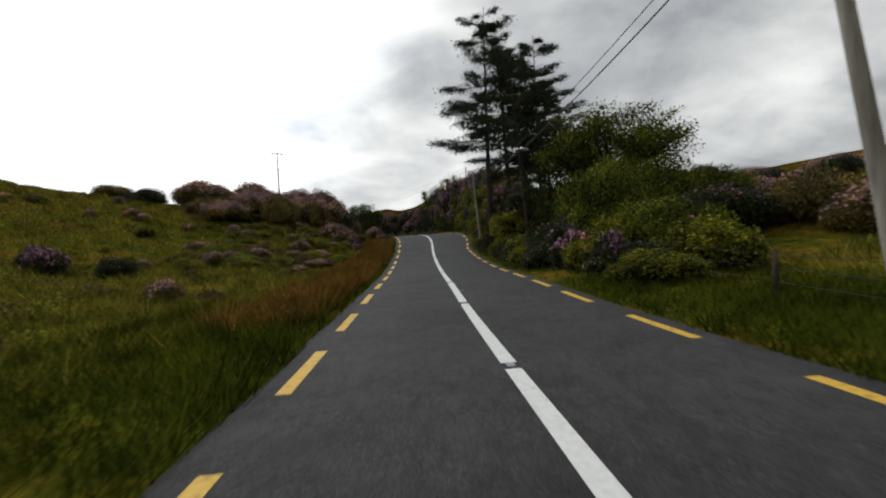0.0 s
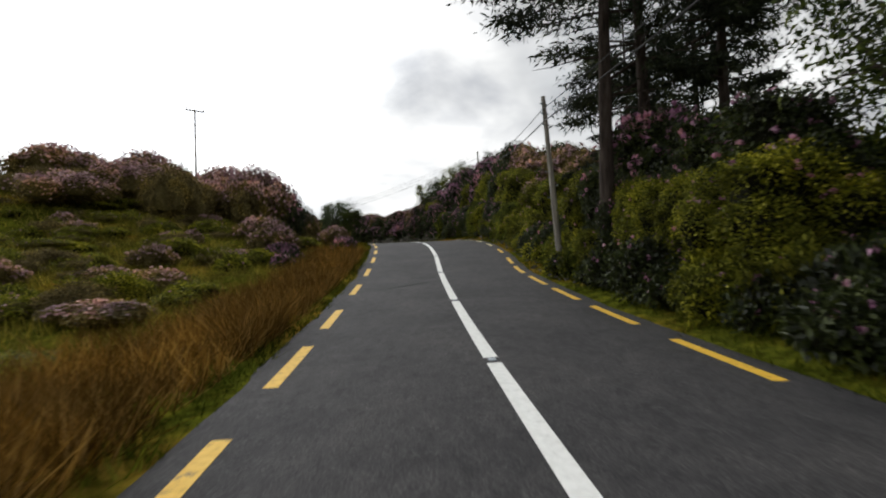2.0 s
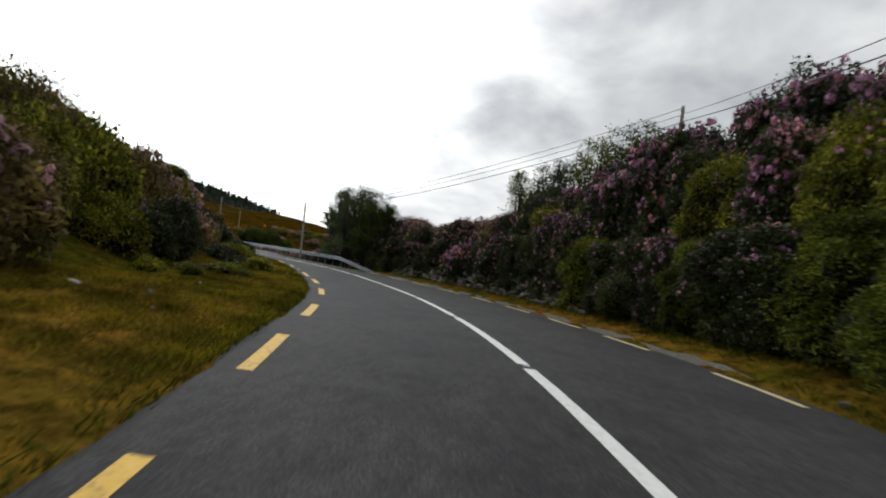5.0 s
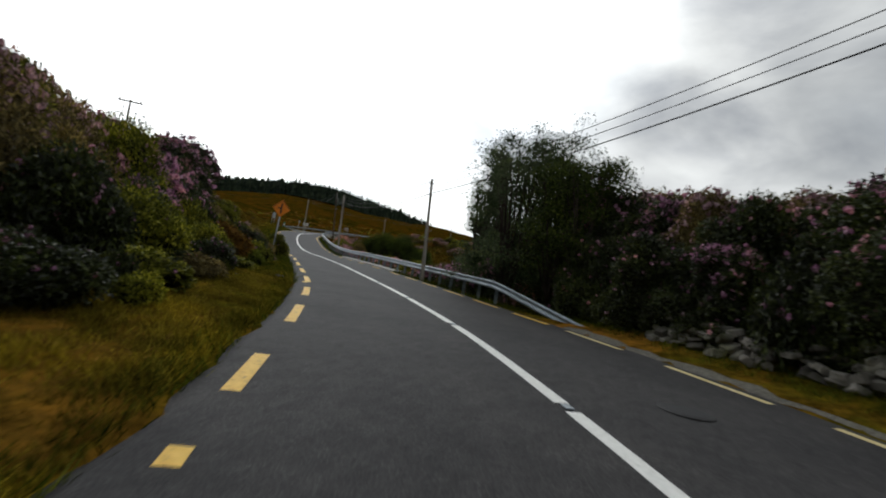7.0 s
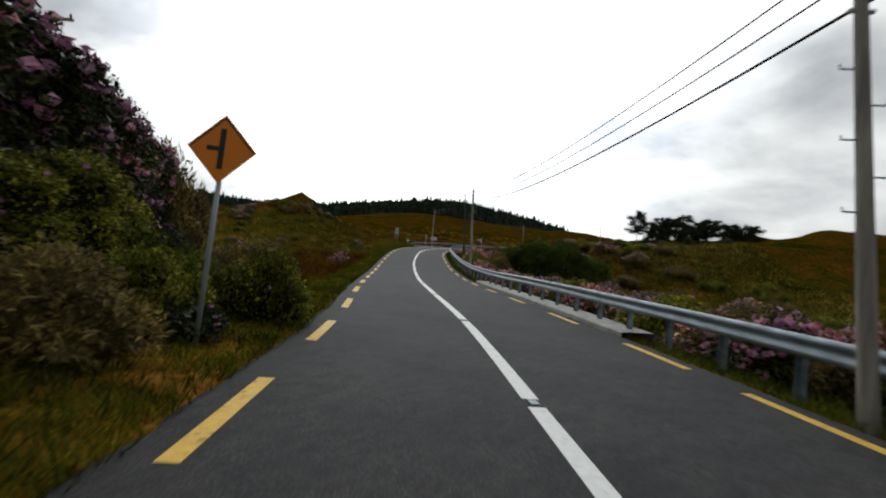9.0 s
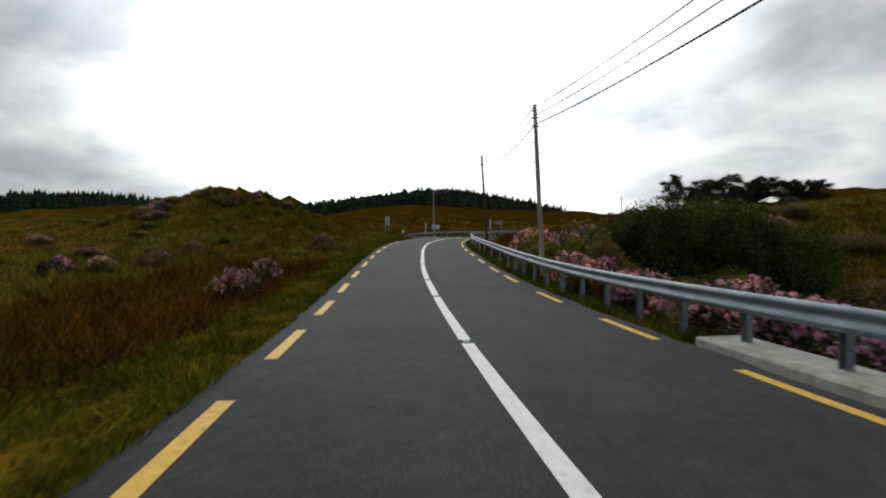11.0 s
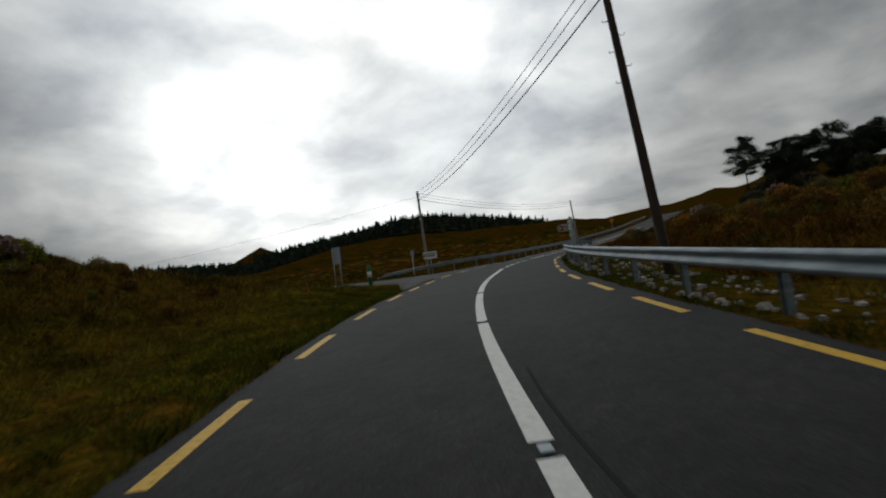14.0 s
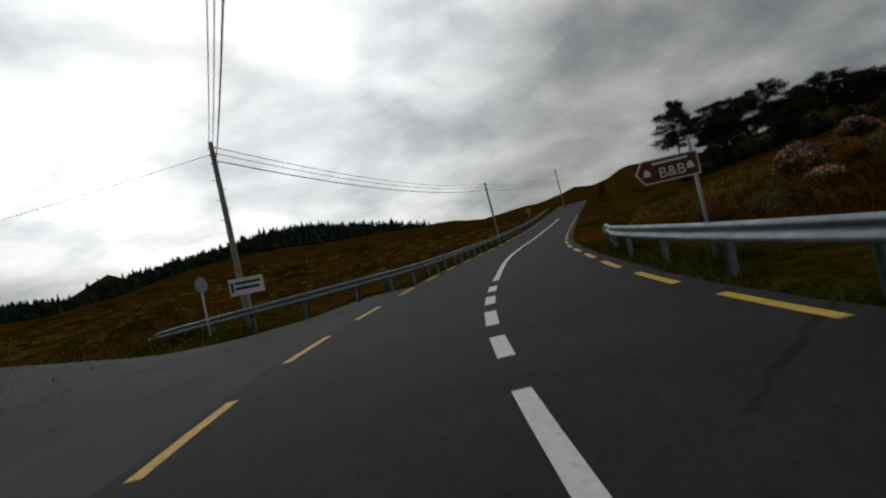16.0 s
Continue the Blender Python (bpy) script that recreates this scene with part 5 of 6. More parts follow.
def dome_tree(x, y, top, radius, seed):
    """A tree with an open fan of limbs under a domed leafy canopy."""
    rng = np.random.RandomState(seed)
    z0 = floor_at(x, y) - 0.2
    height = top - z0
    g = thing("broadleaf_tree", (x, y, z0), "broad green leafy tree with an open domed crown", "tree")
    part("trunk", tube(bmesh.new(), [(0, 0, 0), (0.15, 0.1, height * 0.2), (0.1, 0.2, height * 0.38)], [0.26, 0.2, 0.18], 10), M["bark"], g)
    lb = bmesh.new()
    spots = []
    for k in range(46):
        a, el = rng.uniform(0, math.tau), math.asin(rng.uniform(0.3, 1.0))
        w = rng.uniform(0.88, 1.0)
        e = Vector((math.cos(a) * math.cos(el) * radius * w, math.sin(a) * math.cos(el) * radius * w, height * 0.5 + height * 0.47 * math.sin(el) * w))
        f0 = Vector((0.1, 0.2, height * rng.uniform(0.26, 0.38)))
        m1 = f0.lerp(e, 0.5) + Vector((rng.normal() * 0.25, rng.normal() * 0.25, 0.3))
        tube(lb, [f0, m1, e], [0.075, 0.045, 0.015], 6)
        spots.append(e)
        for _ in range(3):
            q = m1.lerp(e, rng.uniform(0.2, 0.9))
            t_ = q + Vector((rng.normal() * 0.6, rng.normal() * 0.6, abs(rng.normal()) * 0.45))
            tube(lb, [q, t_], [0.025, 0.008], 5)
            spots.append(t_)
    tagged(part("branch_frame", lb, M["bark"], g), kind="stuff")
    n = 24000
    E_ = np.array(spots)
    c = E_[rng.choice(len(E_), n)] + np.clip(rng.normal(size=(n, 3)), -1.6, 1.6) * np.array([0.42, 0.42, 0.2])
    v, f_ = leaves(c, np.tile([0, 0, 0.3], (n, 1)), 0.15, 0.08, rng, 0.6)
    part("crown", mesh_arrays("crown", v, f_, M["green"]), None, g)
    return g


broadleaf(-20.6, 101.2, 7.4, 1.3, 74, "willow", "slim grey-green willow close behind the rail", 0.88, 26000, 4, 0.1, 0.14)
bush_at("pink", -20.2, 100.9, 1.1, 2.3)
bush_at("dark", -19.4, 101.4, 1.3, 2.8)
for x, y, r_, top_ in ((6.9, 21.4, 2.3, 3.7), (9.4, 21.6, 2.5, 3.7), (8.0, 24.2, 2.6, 4.4), (11.6, 22.4, 2.4, 3.3)):
    bush_at("green", x, y, r_, (top_ - floor_at(x, y)) * 1.06)
for s_, o_, top_, seed_ in ((84.5, 5.2, 8.0, 101), (82.6, 5.6, 8.8, 102), (80.2, 5.6, 9.6, 103), (78.2, 6.0, 9.6, 104), (76.6, 5.6, 9.0, 105), (70.5, 6.0, 9.2, 106)):
    p = on_road(s_, edge_r(s_) + o_)
    up_ = float(np.interp(s_, RUN, LINE[:, 2])) + top_ - floor_at(p.x, p.y)
    broadleaf(p.x, p.y, up_, 1.5, seed_, "green" if seed_ % 2 else "willow", "slim young tree rising out of the hedge", 0.8, 9000, 3, 0.13, 0.14)
dome_tree(8.7, 26.6, 7.3, 4.0, 71)


# ---- far conifer woods ----
def spruce(rng):
    tiers, sides = 4, 6
    vs, fs = [], []
    for t in range(tiers):
        z0, z1, r = t / tiers * 0.9 + 0.08, min(1, t / tiers * 0.9 + 0.42), 0.24 * (1 - t / (tiers + 0.6))
        b = len(vs)
        for k in range(sides):
            a = k * math.tau / sides + t
            vs.append((r * math.cos(a), r * math.sin(a), z0))
        vs.append((0, 0, z1))
        for k in range(sides):
            fs.append((b + k, b + (k + 1) % sides, b + sides))
    return np.array(vs), np.array(fs)


def woods(name, spots, hmin, hmax, seed):
    rng = np.random.RandomState(seed)
    sv, sf = spruce(rng)
    V, Fc = [], []
    zs = ground_z([p[0] for p in spots], [p[1] for p in spots])
    for k, ((x, y), z) in enumerate(zip(spots, zs)):
        h = rng.uniform(hmin, hmax)
        a = rng.uniform(0, math.tau)
        rot = np.array([[math.cos(a), -math.sin(a), 0], [math.sin(a), math.cos(a), 0], [0, 0, 1]])
        V.append((sv * rng.uniform(0.85, 1.15, sv.shape)) @ rot.T * h + (x, y, z - 0.05 * h))
        Fc.append(sf + k * len(sv))
    return tagged(new(name, mesh_arrays(name, np.vstack(V), np.vstack(Fc), M["needle_far"])), "dense dark conifer plantation on the far ridge", "forest", kind="stuff")


frng = np.random.RandomState(9)
spots = []
for _ in range(3200):
    az = frng.uniform(24, 57)
    r_ = frng.uniform(430, 620)
    if az < 36 and r_ < 620 - (az - 24) * 14:
        continue
    spots.append((-60 - r_ * math.sin(radians(az)), 130 + r_ * math.cos(radians(az))))
woods("conifer_woods", spots, 12, 19, 1)
spots = []
for _ in range(1300):
    az = frng.uniform(56, 84)
    r_ = frng.uniform(330, 430)
    spots.append((-60 - r_ * math.sin(radians(az)), 130 + r_ * math.cos(radians(az))))
woods("conifer_woods", spots, 8, 12, 2)

for k, (x, y, top_) in enumerate(((-71.6, 236, 23.8), (-66.5, 238, 22.4), (-63.6, 240, 22.6), (-60.0, 238, 23.0), (-56.5, 240, 21.8), (-53, 237, 22.0), (-49, 239, 21.0), (-45, 242, 21.0), (-66, 235, 19.5), (-58, 235, 19.5))):
    conifer(x, y, top_ - floor_at(x, y), 3.0, 80 + k, 0.45 if k < 8 else 0.1, label="dark wind-shaped pine with a flat crown", name="pine_tree", flat_top=True)


# ---- grass ----
def blades(name, zones, mat, seed, label):
    """Grass blades over strips beside the road: s0, s1, d0, d1 (metres outside the asphalt), blades per square metre, height; side -1 left, 1 right."""
    rng = np.random.RandomState(seed)
    X, Y, Hh, Wd = [], [], [], []
    for sd, s0, s1, d0, d1, dens, hgt in zones:
        n = int((s1 - s0) * (d1 - d0) * dens * 2.1)
        s = rng.uniform(s0, s1, n)
        d = rng.uniform(d0, d1, n) + 0.35
        # clumping
        tuft = np.sin(s * 2.3 + 3 * np.sin(d * 1.9)) * np.sin(d * 3.1 + 2 * np.sin(s * 1.3))
        keep = rng.uniform(-1, 1, n) < tuft + 0.45
        s, d, tuft = s[keep], d[keep], tuft[keep]
        half = np.interp(s, RUN, HALF_L) if sd < 0 else np.interp(s, RUN, HALF_R)
        lat = sd * (half + d)
        X.append(np.interp(s, RUN, LINE[:, 0]) + np.interp(s, RUN, RIGHT[:, 0]) * lat)
        Y.append(np.interp(s, RUN, LINE[:, 1]) + np.interp(s, RUN, RIGHT[:, 1]) * lat)
        Wd.append(1 + np.clip(d - 5, 0, 30) * 0.09)
        Hh.append(hgt * rng.uniform(0.45, 1.2, len(s)) * (0.85 + 0.3 * tuft))
    X, Y, Hh, Wd = np.concatenate(X), np.concatenate(Y), np.concatenate(Hh), np.concatenate(Wd)
    Z = ground_z(X, Y) - 0.03
    n = len(X)
    a = rng.uniform(0, math.tau, n)
    lean = rng.normal(size=(n, 2)) * 0.6
    w = (0.005 + 0.006 * rng.random(n) + 0.006 * Hh) * Wd
    base = np.stack([X, Y, Z], 1)
    sd_ = np.stack([np.cos(a) * w, np.sin(a) * w, 0 * w], 1)
    tip = base + np.stack([lean[:, 0] * Hh, lean[:, 1] * Hh, Hh], 1)
    v = np.stack([base - sd_, base + sd_, tip], 1).reshape(-1, 3)
    return tagged(new(name, mesh_arrays(name, v, np.arange(3 * n).reshape(n, 3), mat)), label, "grass", kind="stuff")


blades("verge_grass", [(-1, -4, 16, 0.0, 5, 150, 0.42), (1, -4, 15, 0.0, 5.5, 150, 0.36), (-1, 14, 58, 0.0, 0.5, 120, 0.22), (1, 14, 66, -0.05, 1.3, 70, 0.2),
                       (-1, 60, 98, 0.0, 0.5, 160, 0.16), (1, 66, 97, 0.7, 1.7, 120, 0.24), (-1, 98, 120, 0.0, 3, 120, 0.26), (-1, 118, 190, 0.0, 1.8, 190, 0.2),
                       (1, 97, 114, 0.0, 1.6, 110, 0.25), (1, 133, 167, 0.0, 1.5, 150, 0.26), (1, 167, 194, 0.0, 0.5, 120, 0.14), (1, 167, 194, 0.5, 2.6, 18, 0.2), (1, 194, 206, 0.0, 1.5, 150, 0.26), (-1, 150, 186, 1.5, 4, 120, 0.2), (-1, 205, 235, 0.0, 1.5, 60, 0.25)], M["grass_green"], 3, "short green grass on the road verge")
blades("dry_grass", [(-1, 11, 50, 0.4, 2.8, 230, 0.66), (-1, 60, 104, 0.5, 4.2, 110, 0.11)], M["grass_tan"], 4, "tall dry tan moor grass beside the road")
blades("bog_grass", [(-1, 118, 152, 1.6, 7.0, 90, 0.62), (1, 133, 167, 1.3, 5, 130, 0.62), (1, 167, 206, 2.8, 9, 90, 0.5), (-1, 152, 186, 5, 12, 60, 0.35), (1, 150, 210, 8, 24, 16, 0.5), (-1, 206, 250, 3, 24, 9, 0.4)], M["grass_bog"], 8, "dark rusty bog grass beside the road")
blades("pasture_grass", [(-1, -4, 60, 2.6, 14, 60, 0.45), (-1, -4, 60, 14, 42, 18, 0.5), (1, -4, 14, 5, 26, 36, 0.45)], M["grass_field"], 7, "rough olive green pasture grass")
blades("moor_grass", [(-1, 116, 190, 4, 16, 42, 0.45), (-1, 116, 186, 16, 42, 14, 0.5), (1, 97, 170, 2, 14, 34, 0.5), (1, 97, 210, 14, 42, 12, 0.55), (-1, 186, 230, 5, 26, 8, 0.35), (1, 166, 230, 5, 26, 30, 0.4)], M["grass_moor"], 5, "rough tussocky moor grass")
blades("mossy_grass", [(-1, 62, 108, 0.1, 4.6, 620, 0.12), (-1, 46, 99, 0.3, 4.6, 330, 0.1), (-1, 99, 120, 0.5, 3.5, 150, 0.14), (-1, 176, 200, 0.8, 5.0, 200, 0.12), (-1, 150, 188, 0.3, 9.0, 150, 0.16), (-1, 118, 150, 0.3, 2.6, 150, 0.16)], M["grass_moss"], 6, "short mossy yellow-brown grass on the verge")


# ---- signs ----
def post_at(bm, x, y, z0, z1, r=0.035):
    tube(bm, [(x, y, z0), (x, y, (z0 + z1) / 2), (x, y, z1)], [r] * 3, 10)
    return bm


def slab(bm, outline, thick, m):
    """A flat plate: outline in its own plane (across, up), facing -y of the pose m."""
    front = [bm.verts.new(m @ Vector((u, -thick / 2, w))) for u, w in outline]
    back = [bm.verts.new(m @ Vector((u, thick / 2, w))) for u, w in outline]
    bm.faces.new(front)
    bm.faces.new(back[::-1])
    n = len(outline)
    for k in range(n):
        bm.faces.new((front[k], back[k], back[(k + 1) % n], front[(k + 1) % n]))
    bmesh.ops.recalc_face_normals(bm, faces=bm.faces)
    return bm


def warning_sign(x, y, top, face, lean, label, size=0.46):
    z0 = floor_at(x, y) - 0.1
    g = thing("warning_sign", (x, y, z0), label, "road sign", rz=face)
    part("post", post_at(bmesh.new(), 0, 0, 0, top - z0 - 0.1), M["sign_grey"], g)
    c = top - z0 - size
    plate = part("sign_plate", slab(bmesh.new(), [(0, size), (-size, 0), (0, -size), (size, 0)], 0.012, Matrix.Translation((0, -0.05, c))), M["sign_orange"], g, "orange diamond plate")
    part("black_border", slab(slab(bmesh.new(), [(0, size * 0.93), (-size * 0.93, 0), (-size * 0.87, 0), (0, size * 0.87)], 0.003, Matrix.Translation((0, -0.0585, c))), [(0, size * 0.93), (0, size * 0.87), (size * 0.87, 0), (size * 0.93, 0)], 0.003, Matrix.Translation((0, -0.0585, c))), M["sign_black"], plate)
    part("junction_symbol", slab(slab(bmesh.new(), [(-0.04, -0.27), (0.035, -0.27), (0.035, 0.27), (-0.04, 0.27)], 0.003, Matrix.Translation((0, -0.059, c))), [(-0.2, -0.03), (-0.041, -0.03), (-0.041, 0.03), (-0.2, 0.03)], 0.003, Matrix.Translation((0, -0.059, c))), M["sign_black"], plate, "black side road symbol")
    g.matrix_world = pose(x, y, z0, 0, lean, face)
    return g


warning_sign(-31.5, 98.6, 6.55, 42, 2, "orange diamond sign with black symbol on a grey post")
warning_sign(-92.6, 228.0, 13.6, 15, 0, "orange diamond warning sign far along the road")


def two_post_sign(x, y, rz, low, high, width, mat, label, bars, gap=0.8, posts=2):
    z0 = floor_at(x, y) - 0.15
    g = thing("direction_sign", (x, y, z0), label, "road sign", rz=rz)
    for k in range(posts):
        u = (k / (posts - 1) - 0.5) * gap if posts > 1 else 0
        part("post", post_at(bmesh.new(), u, 0, 0, high - z0 - 0.02, 0.04), M["sign_grey"], g)
    a, b = low - z0, high - z0
    panel = part("panel", slab(bmesh.new(), [(-width / 2, a), (width / 2, a), (width / 2, b), (-width / 2, b)], 0.02, Matrix.Translation((0, -0.06, 0))), M[mat], g)
    for u0, u1, w0, w1, m_ in bars:
        part("lettering_bar", slab(bmesh.new(), [(u0, a + w0), (u1, a + w0), (u1, a + w1), (u0, a + w1)], 0.004, Matrix.Translation((0, -0.0725, 0))), M[m_], panel)
    return g


h12 = [(-0.54, 0.54, 0.76, 0.91, "green_paint"), (-0.48, 0.42, 0.56, 0.7, "green_paint"), (-0.57, 0.57, 0.05, 0.5, "green_paint"), (-0.5, 0.5, 0.31, 0.42, "sign_white"), (-0.4, 0.45, 0.12, 0.23, "sign_white")]
two_post_sign(-74.45, 162.75, -62, 8.15, 9.1, 1.2, "sign_white", "white sign with green panels on three grey posts", h12, 1.0, 3)
two_post_sign(-91.8, 161.9, 174, 8.85, 10.05, 0.95, "sign_grey", "grey backed direction sign on two posts by the junction", [], 0.75)
two_post_sign(-91.95, 173.0, 52, 8.72, 9.36, 1.25, "sign_white", "white direction sign with dark lettering beside the pole", [(-0.42, 0.5, 0.4, 0.5, "sign_black"), (-0.42, 0.46, 0.2, 0.3, "sign_black"), (-0.57, -0.47, 0.12, 0.5, "sign_black")], 0.0, 1)

# round sign seen from the side
rs = thing("round_sign", (-93.3, 172.1, floor_at(-93.3, 172.1) - 0.1), "round grey road sign on a pale post by the junction", "road sign", rz=95)
rz0 = floor_at(-93.3, 172.1) - 0.1
part("post", post_at(bmesh.new(), 0, 0, 0, 9.62 - rz0, 0.035), M["sign_white"], rs)
part("disc", slab(bmesh.new(), [(0.3 * math.cos(k * math.tau / 24), 9.4 - rz0 + 0.3 * math.sin(k * math.tau / 24)) for k in range(24)], 0.012, Matrix.Translation((0, -0.045, 0))), M["sign_grey"], rs)

# brown arrow sign
bx, by = -77.0, 168.5
bz = floor_at(bx, by) - 0.1
bb = thing("arrow_sign", (bx, by, bz), "brown arrow-shaped lodging sign with white lettering on a grey post", "road sign", rz=14)
part("post", post_at(bmesh.new(), 0.42, 0, 0, 9.5 - bz, 0.035), M["sign_grey"], bb)
cz = 9.0 - bz
rim = part("white_edge", slab(bmesh.new(), [(-0.62, 0.02), (-0.48, -0.2), (0.5, -0.2), (0.5, 0.24), (-0.48, 0.24)], 0.012, Matrix.Translation((0, -0.05, cz))), M["sign_white"], bb)
face_ = part("brown_face", slab(bmesh.new(), [(-0.585, 0.02), (-0.465, -0.175), (0.475, -0.175), (0.475, 0.215), (-0.465, 0.215)], 0.006, Matrix.Translation((0, -0.061, cz))), M["sign_brown"], bb)
txt = bpy.data.curves.new("lettering", "FONT")
txt.body, txt.size, txt.extrude, txt.align_x = "B&B", 0.27, 0.002, "CENTER"
txt.materials.append(M["sign_white"])
letters = new("lettering", txt)
letters.parent = bb
letters.matrix_local = pose(0.02, -0.067, cz - 0.125, 90, 0, 0)
part("lettering_bar", slab(bmesh.new(), [(-0.3, 0.13), (0.32, 0.13), (0.32, 0.175), (-0.3, 0.175)], 0.004, Matrix.Translation((0, -0.067, cz))), M["sign_white"], bb)
for u in (-0.42, 0.34):
    part("house_symbol", slab(bmesh.new(), [(u - 0.06, -0.06), (u + 0.06, -0.06), (u + 0.06, 0.02), (u, 0.08), (u - 0.06, 0.02)], 0.004, Matrix.Translation((0, -0.067, cz))), M["sign_white"], bb)

# green marker post
gx0, gy0 = -87.0, 160.25
gz0 = floor_at(gx0, gy0) - 0.1
gp = thing("marker_post", (gx0, gy0, gz0), "stout green marker post with a white band", "post")
hgt = 8.3 - gz0
part("shaft", tube(bmesh.new(), [(0, 0, 0), (0, 0, hgt * 0.9), (0, 0, hgt)], [0.13, 0.13, 0.08], 14), M["green_paint"], gp)
part("white_band", tube(bmesh.new(), [(0, 0, hgt * 0.5), (0, 0, hgt * 0.72)], [0.134, 0.134], 14), M["sign_white"], gp)
# second, behind the rail
gp2 = thing("marker_post", (-88.6, 177.6, floor_at(-88.6, 177.6) - 0.1), "small green marker post behind the rail", "post")
part("shaft", tube(bmesh.new(), [(0, 0, 0), (0, 0, 0.9), (0, 0, 0.97)], [0.1, 0.1, 0.06], 12), M["green_paint"], gp2)


# ---- stones ----
def stone_meshes(n, seed):
    out = []
    for k in range(n):
        rng = np.random.RandomState(seed + k)
        bm = bmesh.new()
        bmesh.ops.create_cube(bm, size=1.0)
        for v in bm.verts:
            v.co = (Vector((v.co.x * 1.25, v.co.y, v.co.z * 0.85)) + Vector(rng.uniform(-0.22, 0.22, 3))) * 0.78
        bmesh.ops.bevel(bm, geom=list(bm.edges), offset=0.1, segments=1, affect="EDGES")
        me = bpy.data.meshes.new("stone")
        bm.to_mesh(me)
        bm.free()
        me.materials.append(M["stone"] if k % 2 else M["pale_stone"])
        out.append(me)
    return out


STONES = stone_meshes(10, 300)
wall = thing("dry_stone_wall", (0, 0, 0), "low tumbled dry stone wall under the hedge", "stone wall")
for course in range(5):
    s_ = 74.5
    while s_ < 93.0:
        w_ = rnd.uniform(0.16, 0.38)
        if rnd.random() < 0.97 - 0.13 * course:
            p = on_road(s_, edge_r(s_) + 1.75 + rnd.uniform(-0.2, 0.2) + 0.09 * course)
            st = new("stone", rnd.choice(STONES[1::2]))
            st.parent = wall
            h_ = rnd.uniform(0.13, 0.3)
            st.matrix_world = Matrix.LocRotScale((p.x, p.y, floor_at(p.x, p.y) + 0.06 + 0.155 * course), Euler((rnd.uniform(-0.5, 0.5), rnd.uniform(-0.4, 0.4), radians(heading(s_) + 90) + rnd.uniform(-0.6, 0.6))), (w_, rnd.uniform(0.3, 0.45), h_))
        s_ += w_ * 0.95


def loose(s, lat, size, label="pale loose stone lying on the verge", kinds=STONES):
    p = on_road(s, lat)
    st = new("loose_stone", rnd.choice(kinds))
    st.matrix_world = Matrix.LocRotScale((p.x, p.y, floor_at(p.x, p.y) + 0.12 * size), Euler((rnd.uniform(-0.3, 0.3), rnd.uniform(-0.3, 0.3), rnd.uniform(0, 6.3))), (size, size * rnd.uniform(0.7, 1), size * rnd.uniform(0.6, 0.9)))
    return tagged(st, label, "stone", "loose stones on the verge")


for _ in range(105):
    s_ = rnd.uniform(167, 188.5)
    loose(s_, edge_r(s_) + 0.75 + 1.9 * rnd.random() ** 1.3, rnd.choice([0.05, 0.07, 0.09, 0.12]), "pale broken stone on the bare verge under the rail")
for _ in range(16):
    s_ = rnd.uniform(34, 62)
    loose(s_, edge_r(s_) + rnd.uniform(0.9, 1.2), rnd.choice([0.1, 0.16, 0.25]), "grey stone half hidden at the foot of the bank", STONES[1::2])
for _ in range(28):
    s_ = rnd.uniform(64, 104)
    loose(s_, -(edge_l(s_) + rnd.uniform(0.7, 3.6)), rnd.choice([0.06, 0.08, 0.1, 0.16]))

for _ in range(12):
    s_ = rnd.uniform(70, 96)
    loose(s_, -(edge_l(s_) + rnd.uniform(2.4, 4.6)), rnd.uniform(0.2, 0.5), "brown rock half sunk in the mossy bank", STONES[1::2])



def rubble(name, n, s0, s1, near, far_, seed, label, mat="pale_stone"):
    """Broken stone too small to tell apart, as one mesh of rough blocks lying on the ground."""
    rng = np.random.RandomState(seed)
    q = rng.uniform(s0, s1, n)
    lat = np.interp(q, RUN, HALF_R) + near + (far_ - near) * rng.random_sample(n) ** 1.4
    x = np.interp(q, RUN, LINE[:, 0]) + np.interp(q, RUN, RIGHT[:, 0]) * lat
    y = np.interp(q, RUN, LINE[:, 1]) + np.interp(q, RUN, RIGHT[:, 1]) * lat
    c = np.array([(i, j, k) for i in (-1, 1) for j in (-1, 1) for k in (-1, 1)], float)
    size = rng.uniform(0.02, 0.065, (n, 1, 1)) * np.array([1.2, 1.0, 0.75])
    v = (c[None] + rng.uniform(-0.45, 0.45, (n, 8, 3))) * size
    a = rng.uniform(0, math.tau, n)
    v[:, :, 0], v[:, :, 1] = v[:, :, 0] * np.cos(a)[:, None] - v[:, :, 1] * np.sin(a)[:, None], v[:, :, 0] * np.sin(a)[:, None] + v[:, :, 1] * np.cos(a)[:, None]
    v += np.stack([x, y, ground_z(x, y) + 0.015], 1)[:, None]
    sides = np.array([(0, 1, 3, 2), (4, 6, 7, 5), (0, 4, 5, 1), (2, 3, 7, 6), (0, 2, 6, 4), (1, 5, 7, 3)])
    f = (sides[None] + 8 * np.arange(n)[:, None, None]).reshape(-1, 4)
    return tagged(new(name, mesh_arrays(name, v.reshape(-1, 3), f, M[mat])), label, "rubble", kind="stuff")


rubble("rubble", 190, 167, 189, 0.7, 3.0, 71, "pale broken stone rubble on the verge under the rail")
rubble("rubble", 110, 36, 66, 0.55, 1.1, 72, "small grey stones at the foot of the hedge bank", "stone")

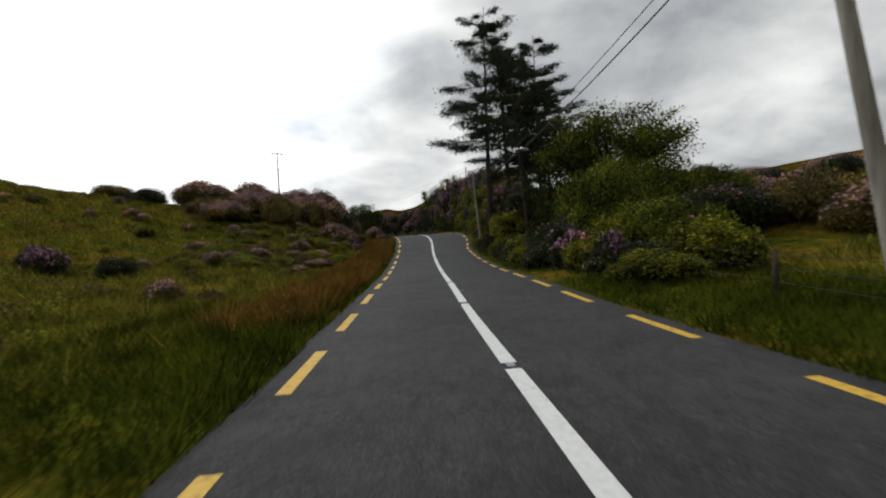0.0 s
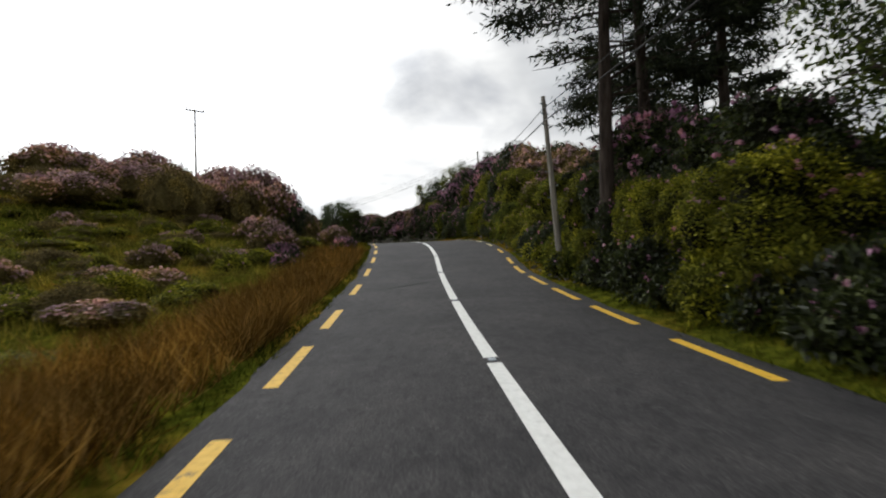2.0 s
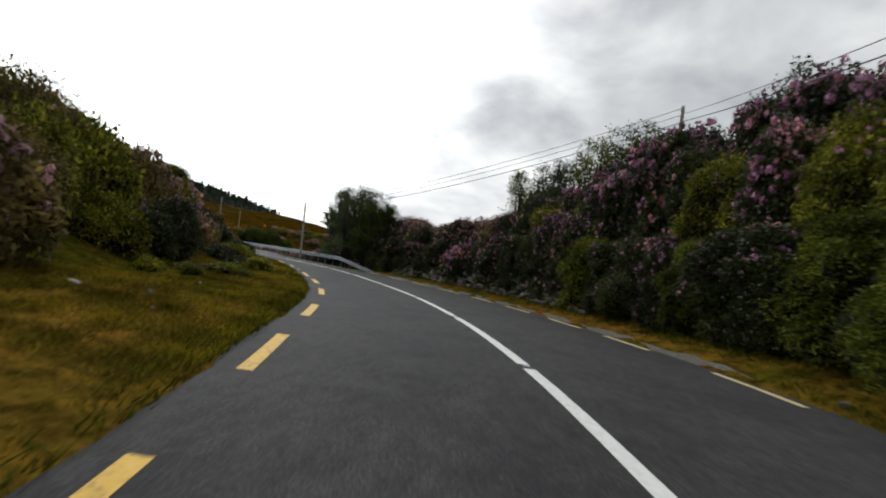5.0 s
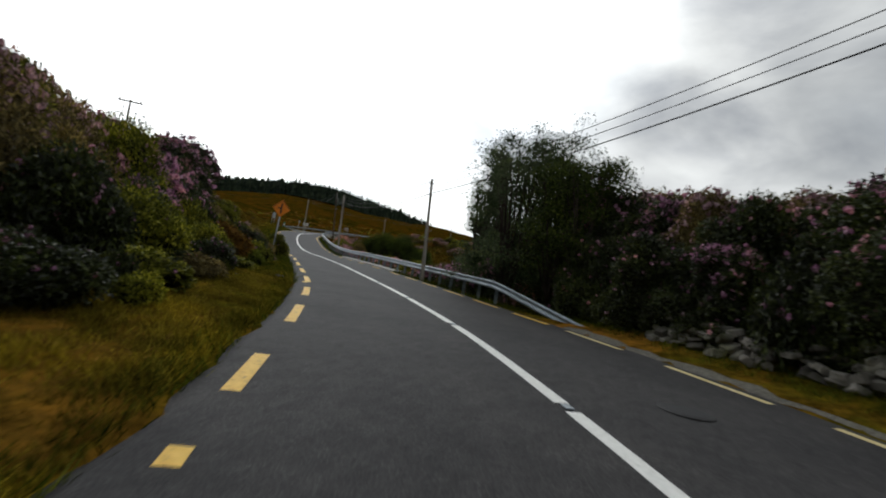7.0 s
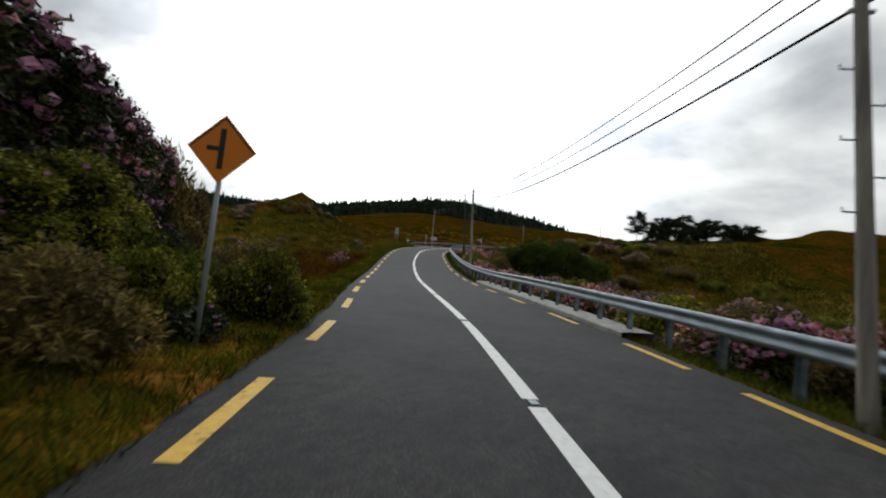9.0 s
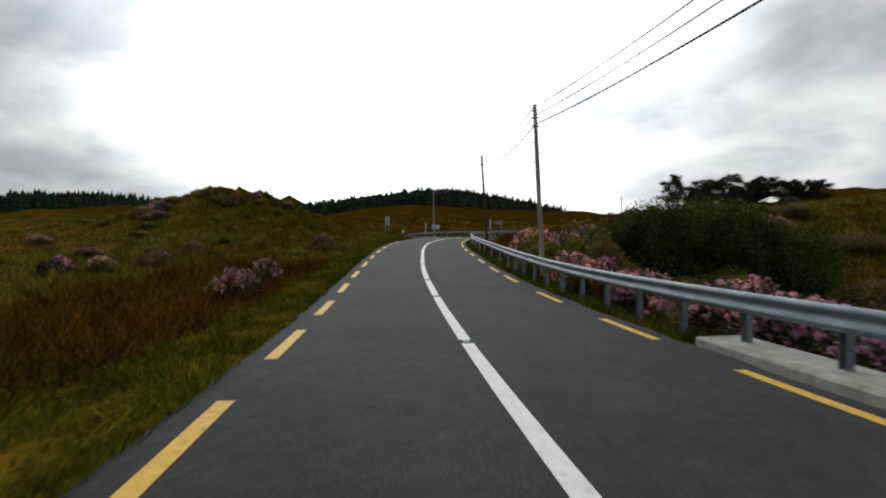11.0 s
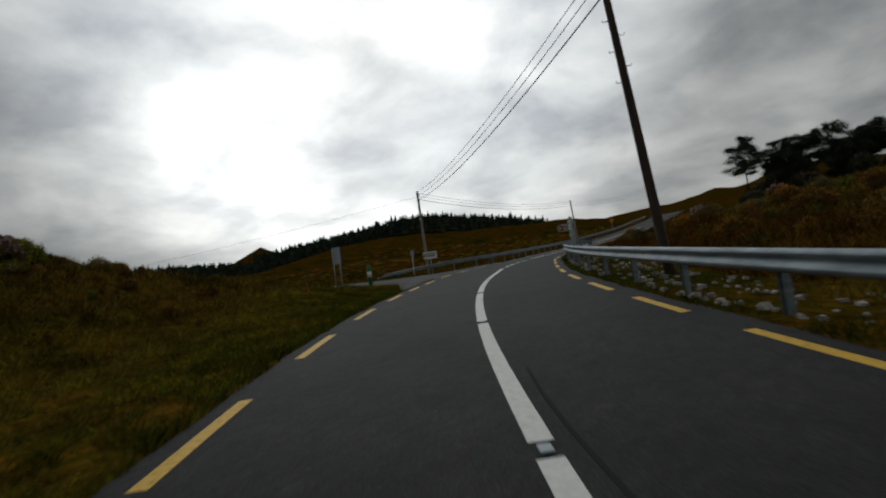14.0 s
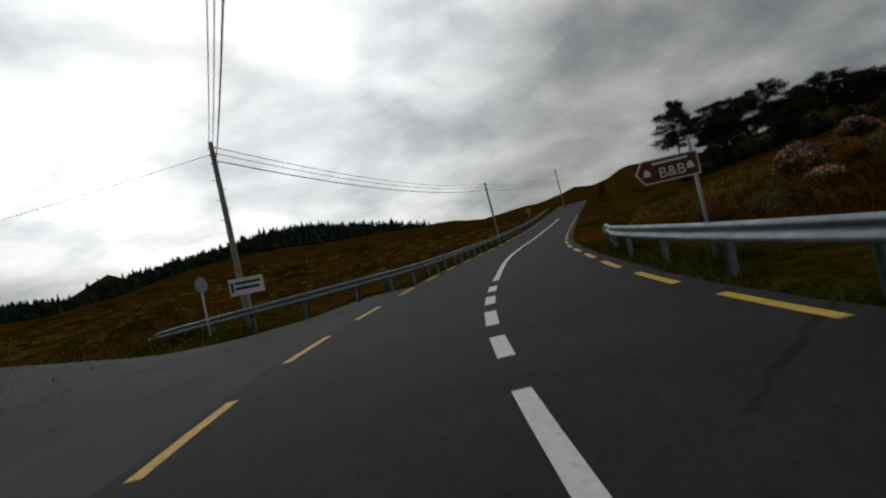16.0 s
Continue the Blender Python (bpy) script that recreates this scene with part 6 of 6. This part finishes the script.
for k in range(9):
    p = Vector((-91.4, 160.0, 0)).lerp(Vector((-90.1, 160.6, 0)), k / 8)
    st = new("loose_stone", rnd.choice(STONES[::2]))
    q = rnd.uniform(0.3, 0.6)
    st.matrix_world = Matrix.LocRotScale((p.x + rnd.uniform(-0.3, 0.3), p.y + rnd.uniform(-0.3, 0.3), floor_at(p.x, p.y) + 0.1 * q), Euler((0.1, 0.2, rnd.uniform(0, 6.3))), (q, q * 0.8, q * 0.6))
    tagged(st, "pale boulder in a row beside the side road", "stone", "boulders by the junction")

# ---- wire fence at the start ----
fence = thing("wire_fence", (0, 0, 0), "old wooden post and wire fence in the grass", "fence")
fp = []
for s_ in (0.5, 5.0, 9.6, 14.4):
    p = on_road(s_, edge_r(s_) + 3.1)
    z = floor_at(p.x, p.y)
    bm = bmesh.new()
    tube(bm, [(p.x, p.y, z - 0.2), (p.x + 0.03, p.y, z + 0.5), (p.x + 0.05, p.y + 0.03, z + 0.95)], [0.055, 0.05, 0.045], 8)
    part("post", bm, M["bark"], fence)
    fp.append(Vector((p.x + 0.04, p.y, z)))
for up in (0.35, 0.62, 0.88):
    for a, b in zip(fp, fp[1:]):
        part("wire", tube(bmesh.new(), [a + Vector((0, 0, up)), (a + b) / 2 + Vector((0, 0, up - 0.04)), b + Vector((0, 0, up))], [0.006] * 3, 5), M["wire"], fence)

# ---- manhole cover, tar seam ----
p = on_road(87.4, 1.62, 0.004)
mh = new("manhole_cover")
mh.matrix_world = pose(*p, 0, 0, 30)
tagged(mh, "dark iron manhole cover set in the road", "manhole cover")
part("ring", tube(bmesh.new(), [(0, 0, -0.02), (0, 0, 0.006)], [0.34, 0.34], 24), M["wire"], mh)
part("lid", tube(bmesh.new(), [(0, 0, -0.02), (0, 0, 0.011)], [0.28, 0.27], 24), M["iron"], mh)
stripe(140.5, 167.0, lambda s: 0.26 + 0.06 * math.sin(s * 0.9), 0.04, M["tar"], "tar_seam")


def patch(s0, l0, s1, l1, width, name="tar_patch"):
    vs, fs = [], []
    n = 8
    for k in range(n + 1):
        s, l = s0 + (s1 - s0) * k / n, l0 + (l1 - l0) * k / n + 0.06 * math.sin(k * 2.1)
        w = width * (0.4 + 0.6 * math.sin(math.pi * k / n))
        vs += [on_road(s - w / 2, l, 0.003), on_road(s + w / 2, l, 0.003)]
    for k in range(n):
        fs.append((2 * k, 2 * k + 1, 2 * k + 3, 2 * k + 2))
    ob = new(name, mesh_arrays(name, vs, fs, M["tar"]))
    ob.parent = road
    return ob


# gravel shoulder beside the stone wall
vs, fs = [], []
g_s = np.arange(66.0, 95.0, 0.5)
for k, s_ in enumerate(g_s):
    e_ = edge_r(s_)
    w0, w1 = 0.3, 0.74 + 0.08 * math.sin(s_ * 1.7) + 0.08 * math.sin(s_ * 5.1)
    for lat_, up_ in ((e_ + w0, -0.02), (e_ + 0.5, 0.012), (e_ + w1 - 0.15, 0.02), (e_ + w1, -0.1)):
        p = on_road(s_, lat_)
        vs.append((p.x, p.y, max(p.z, floor_at(p.x, p.y)) + up_))
for k in range(len(g_s) - 1):
    for q in range(3):
        fs.append((4 * k + q, 4 * k + q + 1, 4 * k + 5 + q, 4 * k + 4 + q))
tagged(new("shoulder", mesh_arrays("shoulder", vs, fs, M["gravel"])), "pale gravel shoulder at the edge of the road", "shoulder", kind="structure")
patch(37.6, -1.75, 38.65, -0.5, 0.22)
for s_, l_, a_, b_ in ((16.75, 0.11, 0.22, 0.07), (16.95, 0.08, 0.2, 0.1), (14.98, 0.19, 0.14, 0.05)):
    stripe(s_, s_ + a_, lambda s, l_=l_: l_, b_, M["white_paint"], "paint_splash")
patch(188.6, 1.1, 190.6, 3.4, 0.13)

for s_, l_ in ((85.15, -3.62), (98.0, -3.15)):
    stripe(s_, s_ + 0.3, lambda s, l_=l_: l_, 0.16, M["yellow_paint"], "worn_dash_end")

# models stay out of the scene
for g in BUILT.values():
    for o in (*g.children_recursive, g):
        bpy.data.objects.remove(o)
